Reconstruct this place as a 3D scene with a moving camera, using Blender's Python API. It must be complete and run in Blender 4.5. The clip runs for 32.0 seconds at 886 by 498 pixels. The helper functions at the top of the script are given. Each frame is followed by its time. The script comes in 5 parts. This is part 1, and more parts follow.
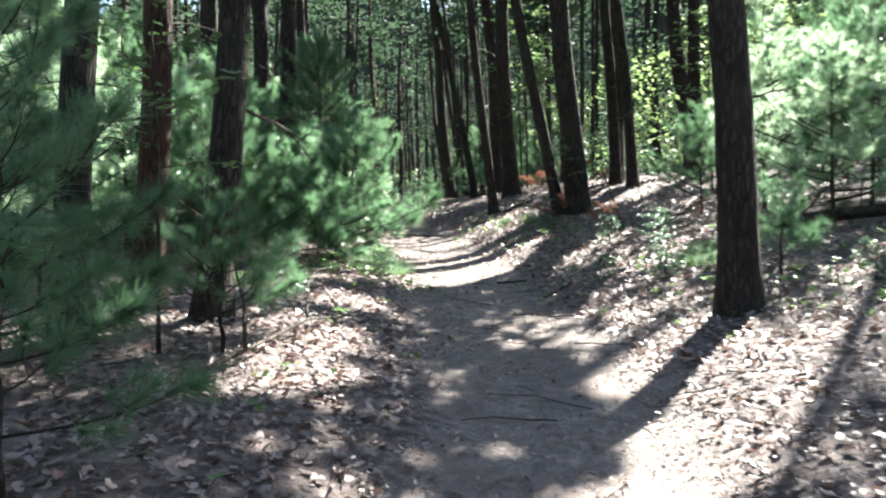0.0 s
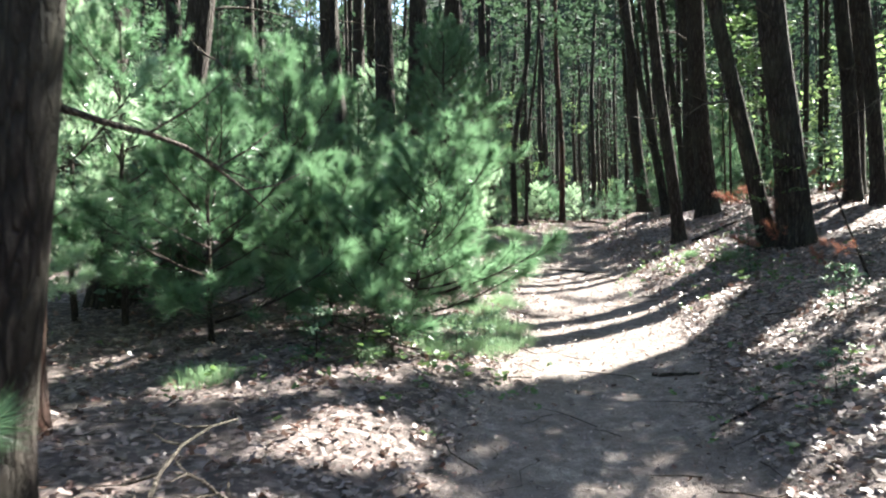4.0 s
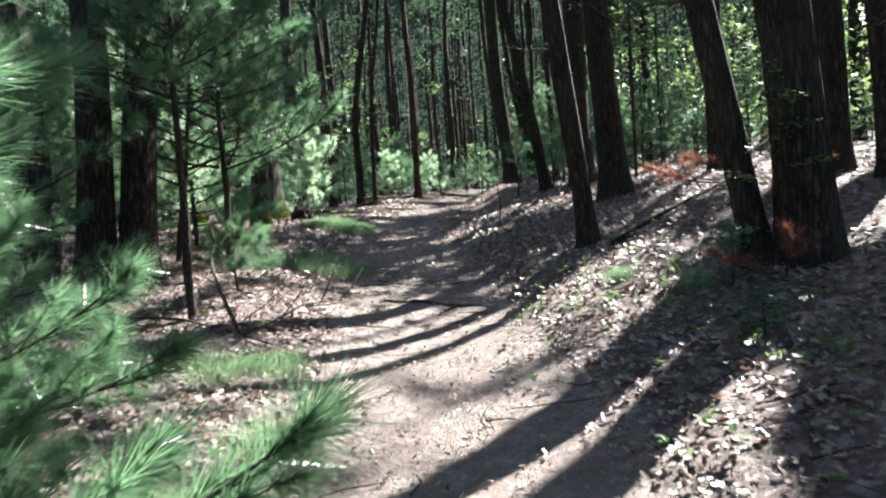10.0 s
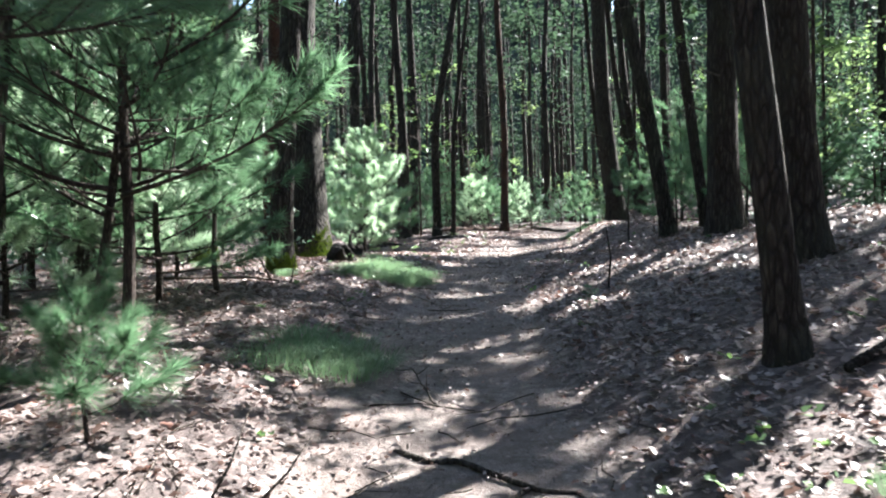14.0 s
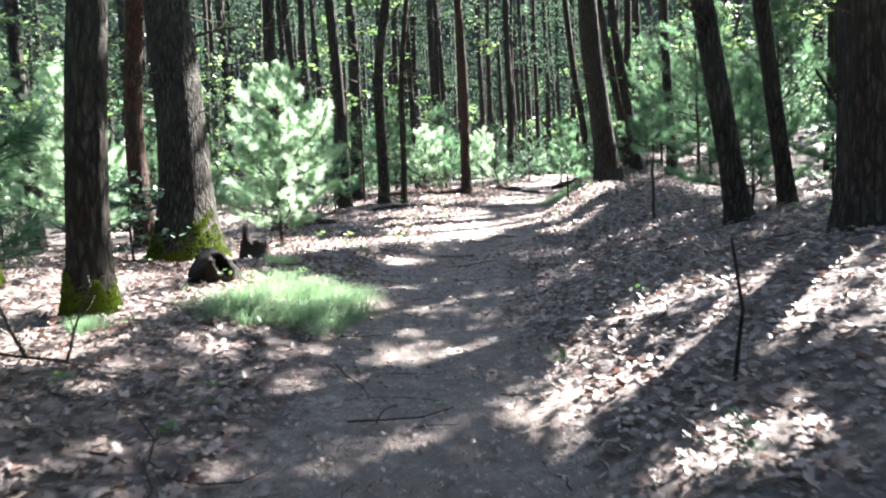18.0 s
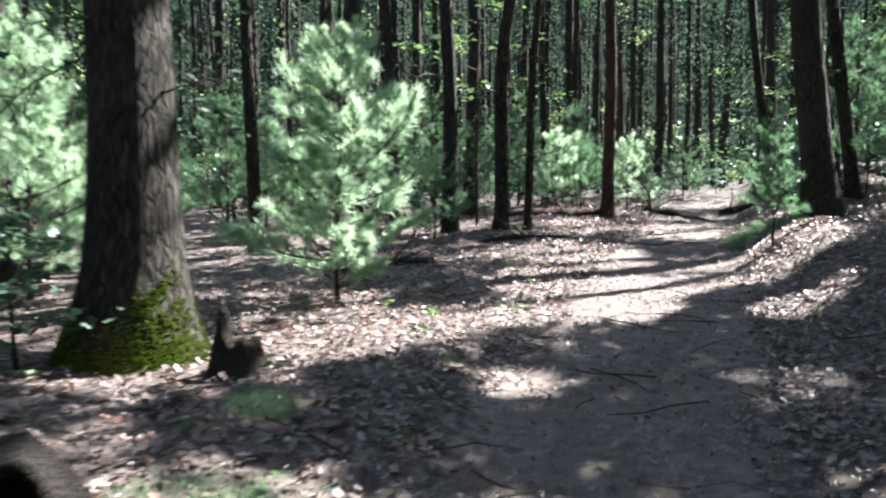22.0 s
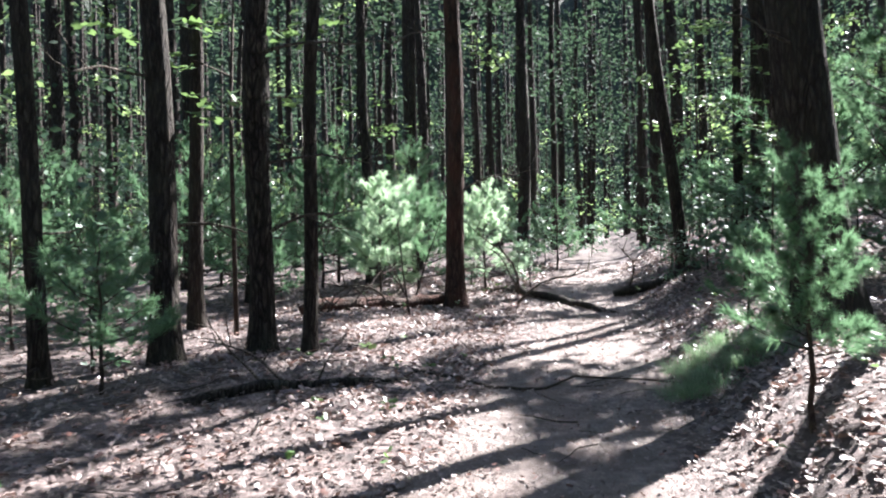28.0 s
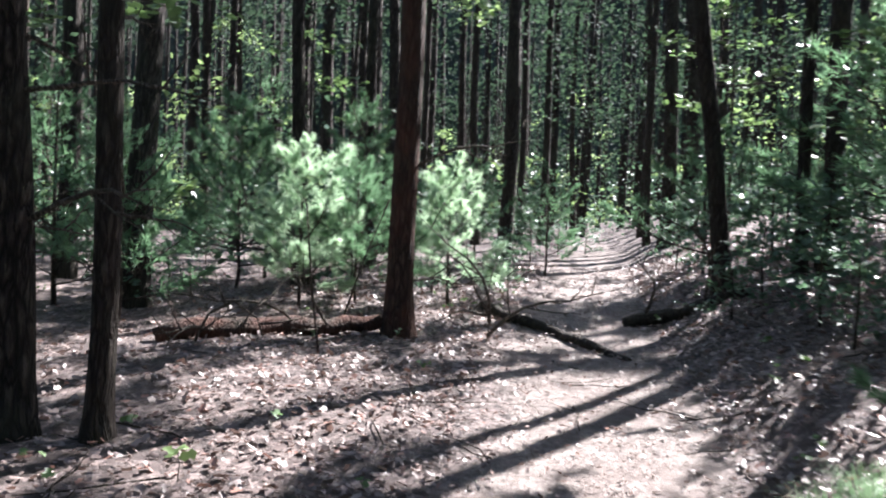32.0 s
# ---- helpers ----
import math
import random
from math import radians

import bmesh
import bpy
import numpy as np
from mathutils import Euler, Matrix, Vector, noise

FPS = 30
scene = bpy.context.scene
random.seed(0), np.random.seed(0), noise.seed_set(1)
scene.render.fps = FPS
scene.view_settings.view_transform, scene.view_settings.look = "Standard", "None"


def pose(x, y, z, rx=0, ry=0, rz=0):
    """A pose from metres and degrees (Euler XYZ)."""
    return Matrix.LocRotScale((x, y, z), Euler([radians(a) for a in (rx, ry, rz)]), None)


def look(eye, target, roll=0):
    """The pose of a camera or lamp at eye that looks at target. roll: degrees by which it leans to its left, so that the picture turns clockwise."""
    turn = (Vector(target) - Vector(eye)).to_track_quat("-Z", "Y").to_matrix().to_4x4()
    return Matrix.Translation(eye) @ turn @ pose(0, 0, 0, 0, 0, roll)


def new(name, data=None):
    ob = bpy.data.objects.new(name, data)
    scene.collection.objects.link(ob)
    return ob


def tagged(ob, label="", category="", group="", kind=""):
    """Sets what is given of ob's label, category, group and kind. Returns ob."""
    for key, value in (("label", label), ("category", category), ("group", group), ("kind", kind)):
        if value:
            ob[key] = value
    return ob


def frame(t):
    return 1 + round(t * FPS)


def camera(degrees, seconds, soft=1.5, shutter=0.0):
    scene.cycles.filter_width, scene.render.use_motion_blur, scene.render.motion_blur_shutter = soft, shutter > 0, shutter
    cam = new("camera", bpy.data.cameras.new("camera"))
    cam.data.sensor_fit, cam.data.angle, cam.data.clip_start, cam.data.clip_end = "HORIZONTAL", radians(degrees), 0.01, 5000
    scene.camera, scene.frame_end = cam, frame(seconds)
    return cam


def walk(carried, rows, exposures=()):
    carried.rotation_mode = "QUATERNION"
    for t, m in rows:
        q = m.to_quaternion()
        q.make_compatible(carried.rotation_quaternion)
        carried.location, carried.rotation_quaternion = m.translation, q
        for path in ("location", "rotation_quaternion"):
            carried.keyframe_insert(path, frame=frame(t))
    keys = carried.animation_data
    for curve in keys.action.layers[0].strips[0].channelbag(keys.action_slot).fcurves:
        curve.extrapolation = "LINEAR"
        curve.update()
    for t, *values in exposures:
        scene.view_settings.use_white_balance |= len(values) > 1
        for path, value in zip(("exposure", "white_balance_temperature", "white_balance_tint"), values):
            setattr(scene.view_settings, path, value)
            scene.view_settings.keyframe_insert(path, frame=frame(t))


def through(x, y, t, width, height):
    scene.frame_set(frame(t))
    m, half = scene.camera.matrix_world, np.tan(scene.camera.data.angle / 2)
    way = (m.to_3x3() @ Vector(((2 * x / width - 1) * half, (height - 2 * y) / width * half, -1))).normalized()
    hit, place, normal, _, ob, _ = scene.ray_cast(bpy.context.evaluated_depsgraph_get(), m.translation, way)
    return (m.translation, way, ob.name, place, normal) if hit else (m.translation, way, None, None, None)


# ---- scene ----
cam = camera(57.0, 32.0, 2.0, 0.5)
PATH = [
    (0, (-1.427, -3.595, 1.0), (-0.927, -1.659, 0.972), -1.2),
    (0.5, (-1.24, -3.25, 1.052), (-0.841, -1.29, 1.027), -2.0),
    (1, (-1.043, -2.902, 1.097), (-0.713, -0.929, 1.093), -2.3),
    (1.5, (-0.881, -2.502, 1.127), (-0.642, -0.517, 1.131), 0.9),
    (2, (-0.699, -2.086, 1.174), (-0.477, -0.098, 1.197), -0.4),
    (2.5, (-0.443, -1.656, 1.227), (-0.293, 0.338, 1.27), -1.2),
    (4.5, (0.364, 0.269, 1.543), (0.351, 2.268, 1.481), -1.0),
    (5, (0.458, 0.72, 1.609), (0.463, 2.716, 1.485), -1.6),
    (5.5, (0.456, 1.162, 1.652), (0.462, 3.161, 1.582), -2.3),
    (6, (0.53, 1.612, 1.684), (0.824, 3.589, 1.629), -2.7),
    (6.5, (0.66, 1.991, 1.72), (1.096, 3.942, 1.677), -2.4),
    (7, (0.746, 2.416, 1.728), (1.168, 4.368, 1.62), -2.1),
    (7.5, (0.866, 2.904, 1.757), (1.284, 4.856, 1.632), -1.8),
    (8, (0.916, 3.319, 1.817), (1.112, 5.308, 1.738), -0.6),
    (8.5, (0.906, 3.73, 1.884), (1.115, 5.711, 1.714), -1.9),
    (9, (1.016, 4.198, 1.94), (1.236, 6.178, 1.76), -2.0),
    (9.5, (1.098, 4.691, 1.948), (1.436, 6.652, 1.75), -0.2),
    (10, (1.208, 5.218, 1.958), (1.536, 7.189, 1.864), -3.6),
    (10.5, (1.358, 5.682, 1.985), (1.681, 7.654, 1.916), 0.4),
    (11, (1.474, 6.143, 2.032), (1.797, 8.112, 1.9), -2.2),
    (11.5, (1.573, 6.629, 2.105), (1.738, 8.618, 1.99), -0.6),
    (12, (1.636, 7.059, 2.138), (1.635, 9.051, 1.951), -0.2),
    (12.5, (1.782, 7.56, 2.163), (1.802, 9.55, 1.96), -2.8),
    (13, (1.842, 8.095, 2.198), (1.919, 10.089, 2.057), 1.7),
    (13.5, (1.941, 8.579, 2.21), (2.055, 10.576, 2.208), -1.3),
    (15.5, (2.033, 10.877, 2.256), (2.107, 12.872, 2.135), -0.1),
    (16, (2.03, 11.467, 2.283), (2.013, 13.465, 2.189), -3.7),
    (16.5, (2.055, 12.053, 2.352), (1.954, 14.047, 2.244), -3.6),
    (17, (2.157, 12.638, 2.442), (2.161, 14.634, 2.316), -3.4),
    (17.5, (2.308, 13.213, 2.56), (2.472, 15.203, 2.433), -2.1),
    (18, (2.359, 13.755, 2.641), (2.576, 15.738, 2.494), -2.4),
    (18.5, (2.38, 14.302, 2.684), (2.355, 16.301, 2.619), -1.7),
    (19, (2.335, 14.821, 2.732), (1.985, 16.786, 2.6), -1.3),
    (19.5, (2.365, 15.322, 2.768), (2.131, 17.298, 2.568), -2.8),
    (20, (2.432, 15.857, 2.817), (2.289, 17.838, 2.582), -1.0),
    (20.5, (2.413, 16.385, 2.883), (1.905, 18.317, 2.774), -1.3),
    (21, (2.418, 16.962, 2.959), (1.886, 18.882, 2.783), -2.8),
    (21.5, (2.484, 17.689, 3.005), (2.128, 19.651, 2.846), -0.9),
    (22, (2.628, 18.389, 3.023), (2.554, 20.383, 2.882), 0.1),
    (22.5, (2.709, 19.001, 3.062), (2.677, 20.996, 2.917), 1.2),
    (23, (2.768, 19.57, 3.119), (2.822, 21.558, 2.902), -0.7),
    (23.5, (2.915, 20.162, 3.151), (3.086, 22.15, 3.01), -1.8),
    (24, (3.037, 20.777, 3.152), (3.283, 22.758, 3.03), 0.0),
    (24.5, (3.173, 21.397, 3.176), (3.416, 23.381, 3.103), -1.1),
    (25, (3.32, 21.964, 3.208), (3.471, 23.958, 3.162), 1.1),
    (25.5, (3.429, 22.526, 3.229), (3.731, 24.501, 3.161), -0.9),
    (26, (3.525, 23.029, 3.267), (3.881, 24.997, 3.217), 1.1),
    (26.5, (3.607, 23.48, 3.296), (3.907, 25.457, 3.273), 0.4),
    (28.5, (4.001, 25.198, 3.425), (4.255, 27.182, 3.414), -1.0),
    (29, (4.105, 25.605, 3.462), (4.431, 27.578, 3.456), -2.9),
    (29.5, (4.252, 26.025, 3.485), (4.548, 28.003, 3.487), -1.2),
    (30, (4.39, 26.448, 3.509), (4.793, 28.407, 3.479), -1.0),
    (30.5, (4.538, 26.888, 3.529), (4.965, 28.842, 3.495), -0.3),
    (31, (4.667, 27.381, 3.534), (5.016, 29.349, 3.468), 1.9),
    (31.5, (4.745, 27.87, 3.552), (5.096, 29.839, 3.51), 0.5),
    (32, (4.806, 28.389, 3.593), (5.097, 30.366, 3.53), 2.2),
]
walk(cam, [(t, look(eye, target, roll)) for t, eye, target, roll in PATH], [(0, 2.97, 6550, 6), (1, 3.12, 6600, 6), (2, 3.07, 6600, 6), (5, 3.02, 6600, 6), (7, 2.72, 6450, 8), (9, 2.62, 6400, 8), (11, 2.62, 6350, 9), (12, 2.57, 6300, 8), (13.5, 2.72, 6200, 9), (15.5, 3.55, 6300, 11), (18, 3.55, 6350, 10),
     (19, 3.27, 6300, 9), (20, 3.07, 6300, 8), (21, 2.97, 6250, 8), (23, 2.47, 6250, 10), (24.5, 2.52, 6250, 10), (26, 2.62, 6200, 12), (27.5, 2.72, 6200, 14), (30, 2.77, 6150, 15), (31, 2.68, 6150, 15), (32, 2.52, 6150, 15)])


# ---- light: a clear late-summer sky and one sun, ahead and to the right, through the canopy ----
SUN_AZ, SUN_EL = radians(49), radians(43)      # azimuth from +y towards +x
TO_SUN = Vector((math.sin(SUN_AZ) * math.cos(SUN_EL), math.cos(SUN_AZ) * math.cos(SUN_EL), math.sin(SUN_EL)))
world = bpy.data.worlds.new("sky")
scene.world = world
world.use_nodes = True
sky = world.node_tree.nodes.new("ShaderNodeTexSky")
sky.sky_type, sky.sun_disc = "NISHITA", False
sky.sun_elevation, sky.sun_rotation = SUN_EL, SUN_AZ
back = world.node_tree.nodes["Background"]
back.inputs["Strength"].default_value = 0.06
world.node_tree.links.new(sky.outputs["Color"], back.inputs["Color"])
lamp = bpy.data.lights.new("sun", "SUN")
lamp.energy, lamp.angle, lamp.color = 5.0, radians(0.5), (1.0, 0.965, 0.92)
sun = new("sun", lamp)
sun.matrix_world = look((0, 0, 60), Vector((0, 0, 60)) - TO_SUN)


# ---- materials ----
def rgb(c):
    return (*c, 1.0)


class Nodes:
    """A small writer of node materials."""

    def __init__(self, name):
        self.mat = bpy.data.materials.new(name)
        self.mat.use_nodes = True
        self.tree = self.mat.node_tree
        self.bsdf = self.tree.nodes["Principled BSDF"]
        self.end = self.tree.nodes["Material Output"]

    def add(self, kind, **values):
        n = self.tree.nodes.new("ShaderNode" + kind)
        for key, value in values.items():
            n.inputs[key.replace("_", " ")].default_value = value
        return n

    def link(self, a, b):
        self.tree.links.new(a, b)

    def coords(self, scale=(1, 1, 1), kind="Object"):
        c, m = self.add("TexCoord"), self.add("Mapping")
        m.inputs["Scale"].default_value = scale
        self.link(c.outputs[kind], m.inputs["Vector"])
        return m.outputs["Vector"]

    def noise(self, vec, scale, detail=4.0, rough=0.6):
        n = self.add("TexNoise", Scale=scale, Detail=detail, Roughness=rough)
        self.link(vec, n.inputs["Vector"])
        return n.outputs["Fac"]

    def ramp(self, fac, stops):
        n = self.add("ValToRGB")
        e = n.color_ramp.elements
        while len(e) < len(stops):
            e.new(0.5)
        for el, (pos, col) in zip(e, stops):
            el.position, el.color = pos, rgb(col) if len(col) == 3 else col
        self.link(fac, n.inputs["Fac"])
        return n.outputs["Color"]

    def mix(self, fac, a, b, blend="MIX"):
        n = self.tree.nodes.new("ShaderNodeMix")
        n.data_type, n.blend_type = "RGBA", blend
        for sock, value in ((n.inputs[0], fac), (n.inputs[6], a), (n.inputs[7], b)):
            if isinstance(value, (int, float)):
                sock.default_value = value
            elif isinstance(value, tuple):
                sock.default_value = rgb(value)
            else:
                self.link(value, sock)
        return n.outputs[2]

    def bump(self, height, strength, distance):
        n = self.add("Bump", Strength=strength, Distance=distance)
        self.link(height, n.inputs["Height"])
        self.link(n.outputs["Normal"], self.bsdf.inputs["Normal"])


def bark(name, dark, light, red=0.0, scale=1.0):
    """Furrowed bark: long plates with dark cracks between them, lichen and reddish patches."""
    n = Nodes(name)
    v = n.coords((8 * scale, 8 * scale, 1.7 * scale))
    warp = n.noise(v, 1.4, 4)
    bent = n.add("VectorMath")
    bent.operation = "MULTIPLY_ADD"
    n.link(warp, bent.inputs[0])
    bent.inputs[1].default_value = (0.9, 0.9, 0.9)
    n.link(v, bent.inputs[2])
    cells = n.add("TexVoronoi", Scale=2.6)
    cells.feature = "DISTANCE_TO_EDGE"
    n.link(bent.outputs[0], cells.inputs["Vector"])
    ridges = n.noise(v, 4.0, 6, 0.7)
    plate = n.ramp(cells.outputs["Distance"], [(0.0, (0, 0, 0)), (0.22, (1, 1, 1))])
    col = n.ramp(ridges, [(0.34, tuple(c * 0.45 for c in dark)), (0.5, dark), (0.7, light)])
    col = n.mix(plate, tuple(c * 0.22 for c in dark), col)
    patches = n.noise(n.coords((1, 1, 0.6)), 2.2, 3)
    col = n.mix(n.ramp(patches, [(0.45, (0, 0, 0)), (0.72, (0.7, 0.7, 0.7))]), col, (0.06, 0.062, 0.045))
    tone = n.add("ObjectInfo")
    col = n.mix(n.ramp(tone.outputs["Random"], [(0, (0.3, 0.3, 0.3)), (1, (0, 0, 0))]), col, (0.055, 0.038, 0.03))
    if red:
        col = n.mix(n.ramp(n.noise(n.coords((1, 1, 0.5)), 3.5), [(0.4, (0, 0, 0)), (0.62, (red, red, red))]), col, (0.13, 0.05, 0.033))
    n.link(col, n.bsdf.inputs["Base Color"])
    n.bsdf.inputs["Roughness"].default_value = 0.9
    n.bsdf.inputs["Specular IOR Level"].default_value = 0.25
    n.bump(n.mix(0.5, plate, ridges), 1.0, 0.035 / scale)
    return n.mat


def leafy(name, low, high, through, gloss=0.5, share=0.35, seed_scale=1.7, odd=None):
    """Foliage: colour varies clump by clump and leaf by leaf, and part of the light passes through."""
    n = Nodes(name)
    geo, info = n.add("NewGeometry"), n.add("ObjectInfo")
    stops = [(0, low), (1, high)] if odd is None else [(0, low), (0.9, high), (0.92, odd), (1, odd)]
    each = n.ramp(geo.outputs["Random Per Island"], stops)
    patch = n.noise(n.coords((1, 1, 1)), seed_scale, 3)
    col = n.mix(n.ramp(patch, [(0.35, (0, 0, 0)), (0.65, (0.6, 0.6, 0.6))]), each, low)
    col = n.mix(n.ramp(info.outputs["Random"], [(0, (0, 0, 0)), (1, (0.35, 0.35, 0.35))]), col, high)
    n.link(col, n.bsdf.inputs["Base Color"])
    n.bsdf.inputs["Roughness"].default_value = gloss
    t = n.add("BsdfTranslucent")
    n.link(n.mix(0.55, col, through), t.inputs["Color"])
    m = n.add("MixShader")
    m.inputs[0].default_value = share
    n.link(n.bsdf.outputs[0], m.inputs[1])
    n.link(t.outputs[0], m.inputs[2])
    n.link(m.outputs[0], n.end.inputs["Surface"])
    return n.mat


BARK_DARK = bark("dark_bark", (0.05, 0.04, 0.034), (0.14, 0.117, 0.098))
# darker bark for far stems: the shade of their missing crowns is coloured in
BARK_FAR = bark("shaded_far_bark", (0.035, 0.029, 0.025), (0.095, 0.08, 0.068))
BARK_GREY = bark("grey_bark", (0.052, 0.045, 0.038), (0.145, 0.125, 0.103))
BARK_RED = bark("reddish_bark", (0.07, 0.045, 0.037), (0.17, 0.112, 0.088), 0.5)
TWIG = bark("twig_bark", (0.08, 0.06, 0.05), (0.2, 0.17, 0.14), 0, 3)
ROTTEN = bark("rotten_wood", (0.009, 0.007, 0.006), (0.034, 0.026, 0.02), 0, 2)
DEADWOOD = bark("dead_wood", (0.16, 0.13, 0.105), (0.4, 0.36, 0.31), 0, 2)
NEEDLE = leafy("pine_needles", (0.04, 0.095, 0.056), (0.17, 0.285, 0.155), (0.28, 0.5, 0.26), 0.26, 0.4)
# lighter copy of the needles, with sunlight put into the colour
NEEDLE_SUNLIT = leafy("sunlit_pine_needles", (0.19, 0.32, 0.2), (0.49, 0.63, 0.43), (0.66, 0.86, 0.58), 0.33, 0.52)
NEEDLE_RUST = leafy("dead_pine_needles", (0.15, 0.055, 0.038), (0.27, 0.115, 0.08), (0.42, 0.17, 0.1), 0.6, 0.3)
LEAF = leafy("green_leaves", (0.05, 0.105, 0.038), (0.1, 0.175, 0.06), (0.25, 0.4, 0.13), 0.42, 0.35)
# the green leaves again, lightened in colour as if in full sun
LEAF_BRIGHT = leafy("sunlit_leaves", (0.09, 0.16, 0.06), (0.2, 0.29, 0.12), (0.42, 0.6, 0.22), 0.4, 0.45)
LEAF_SHRUB = leafy("shrub_leaves", (0.04, 0.088, 0.058), (0.095, 0.165, 0.095), (0.19, 0.34, 0.18), 0.5, 0.3)
CANOPY = leafy("canopy_leaves", (0.024, 0.045, 0.03), (0.052, 0.088, 0.052), (0.11, 0.19, 0.1), 0.9, 0.28)
GRASS = leafy("grass_blades", (0.11, 0.19, 0.1), (0.24, 0.34, 0.2), (0.36, 0.58, 0.3), 0.4, 0.35)
MOSS = leafy("moss", (0.09, 0.15, 0.02), (0.2, 0.27, 0.03), (0.3, 0.4, 0.05), 0.9, 0.1, 14)
LITTER = leafy("fallen_leaves", (0.06, 0.043, 0.037), (0.42, 0.33, 0.3), (0.42, 0.24, 0.18), 0.45, 0.1, 0.8, (0.3, 0.135, 0.095))
LITTER_DARK = leafy("brown_needles", (0.03, 0.022, 0.018), (0.13, 0.085, 0.06), (0.2, 0.1, 0.06), 0.6, 0.05)


def ground_material():
    n = Nodes("forest_floor")
    v = n.coords()
    attr = n.add("Attribute")
    attr.attribute_name = "worn"
    big, mid, fine = n.noise(v, 1.7, 5), n.noise(v, 9, 5, 0.7), n.noise(v, 55, 4, 0.7)
    vor = n.add("TexVoronoi", Scale=17.0)
    vor.feature = "F1"
    n.link(v, vor.inputs["Vector"])
    leaf = n.ramp(vor.outputs["Color"], [(0.1, (0.06, 0.044, 0.039)), (0.5, (0.145, 0.108, 0.098)), (0.9, (0.3, 0.24, 0.218))])
    leaf = n.mix(n.ramp(mid, [(0.35, (0.8, 0.8, 0.8)), (0.6, (0, 0, 0))]), leaf, (0.04, 0.032, 0.028))
    dirt = n.ramp(mid, [(0.28, (0.1, 0.078, 0.068)), (0.5, (0.225, 0.185, 0.165)), (0.72, (0.4, 0.345, 0.31))])
    dirt = n.mix(n.ramp(fine, [(0.36, (0.55, 0.55, 0.55)), (0.56, (0, 0, 0))]), dirt, (0.1, 0.078, 0.067))
    dirt = n.mix(n.ramp(big, [(0.42, (0, 0, 0)), (0.62, (0.7, 0.7, 0.7))]), dirt, (0.15, 0.113, 0.097))
    edge = n.mix(0.35, attr.outputs["Fac"], mid, "LINEAR_LIGHT")
    n.link(n.mix(n.ramp(edge, [(0.38, (0, 0, 0)), (0.62, (1, 1, 1))]), leaf, dirt), n.bsdf.inputs["Base Color"])
    n.bsdf.inputs["Roughness"].default_value = 0.9
    n.bump(n.mix(0.5, mid, fine), 0.9, 0.045)
    return n.mat


GROUND = ground_material()


def woods_material():
    n = Nodes("far_woods")
    v = n.coords()
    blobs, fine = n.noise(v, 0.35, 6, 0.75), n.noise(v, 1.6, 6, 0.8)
    # sunlit speckles and shaded gaps of far foliage are put into the colour
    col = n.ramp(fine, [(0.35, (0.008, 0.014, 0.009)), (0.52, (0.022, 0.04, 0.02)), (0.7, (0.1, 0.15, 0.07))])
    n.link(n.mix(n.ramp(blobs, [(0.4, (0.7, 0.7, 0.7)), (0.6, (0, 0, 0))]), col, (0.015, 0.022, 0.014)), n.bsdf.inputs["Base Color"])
    n.bsdf.inputs["Roughness"].default_value = 0.9
    n.bump(fine, 1.0, 0.8)
    return n.mat


WOODS = woods_material()


# ---- the lie of the land: a trail on a gentle rise, a bank on its right, a low shoulder on its left ----
TRAIL = [(-60, -14.0, -4.2), (-30, -7.5, -2.4), (-12, -4.0, -1.1), (-4, -1.6, -0.45), (1, 0.4, -0.05), (4.5, 1.1, 0.22), (7, 1.6, 0.45),
         (11, 2.1, 0.83), (14, 2.35, 1.15), (17, 2.5, 1.4), (20, 2.9, 1.6), (23, 3.5, 1.75), (26, 4.3, 1.92), (29, 5.15, 2.08),
         (32, 6.1, 2.25), (36.5, 7.5, 2.47), (42, 9.3, 2.75), (50, 12.0, 3.0), (80, 21, 3.4), (140, 36, 4.0)]
TL = np.array(TRAIL, float)
TM = [np.gradient(TL[:, k], TL[:, 0]) for k in range(3)]


def along(y, k):
    """The trail's x (k=1) or height (k=2) at y."""
    y = np.asarray(y, float)
    i = np.clip(np.searchsorted(TL[:, 0], y) - 1, 0, len(TL) - 2)
    h = TL[i + 1, 0] - TL[i, 0]
    s = np.clip((y - TL[i, 0]) / h, 0, 1)
    return ((2 * s**3 - 3 * s**2 + 1) * TL[i, k] + (s**3 - 2 * s**2 + s) * h * TM[k][i]
            + (3 * s**2 - 2 * s**3) * TL[i + 1, k] + (s**3 - s**2) * h * TM[k][i + 1])


def ease(a, b, x):
    t = np.clip((np.asarray(x, float) - a) / (b - a), 0, 1)
    return t * t * (3 - 2 * t)


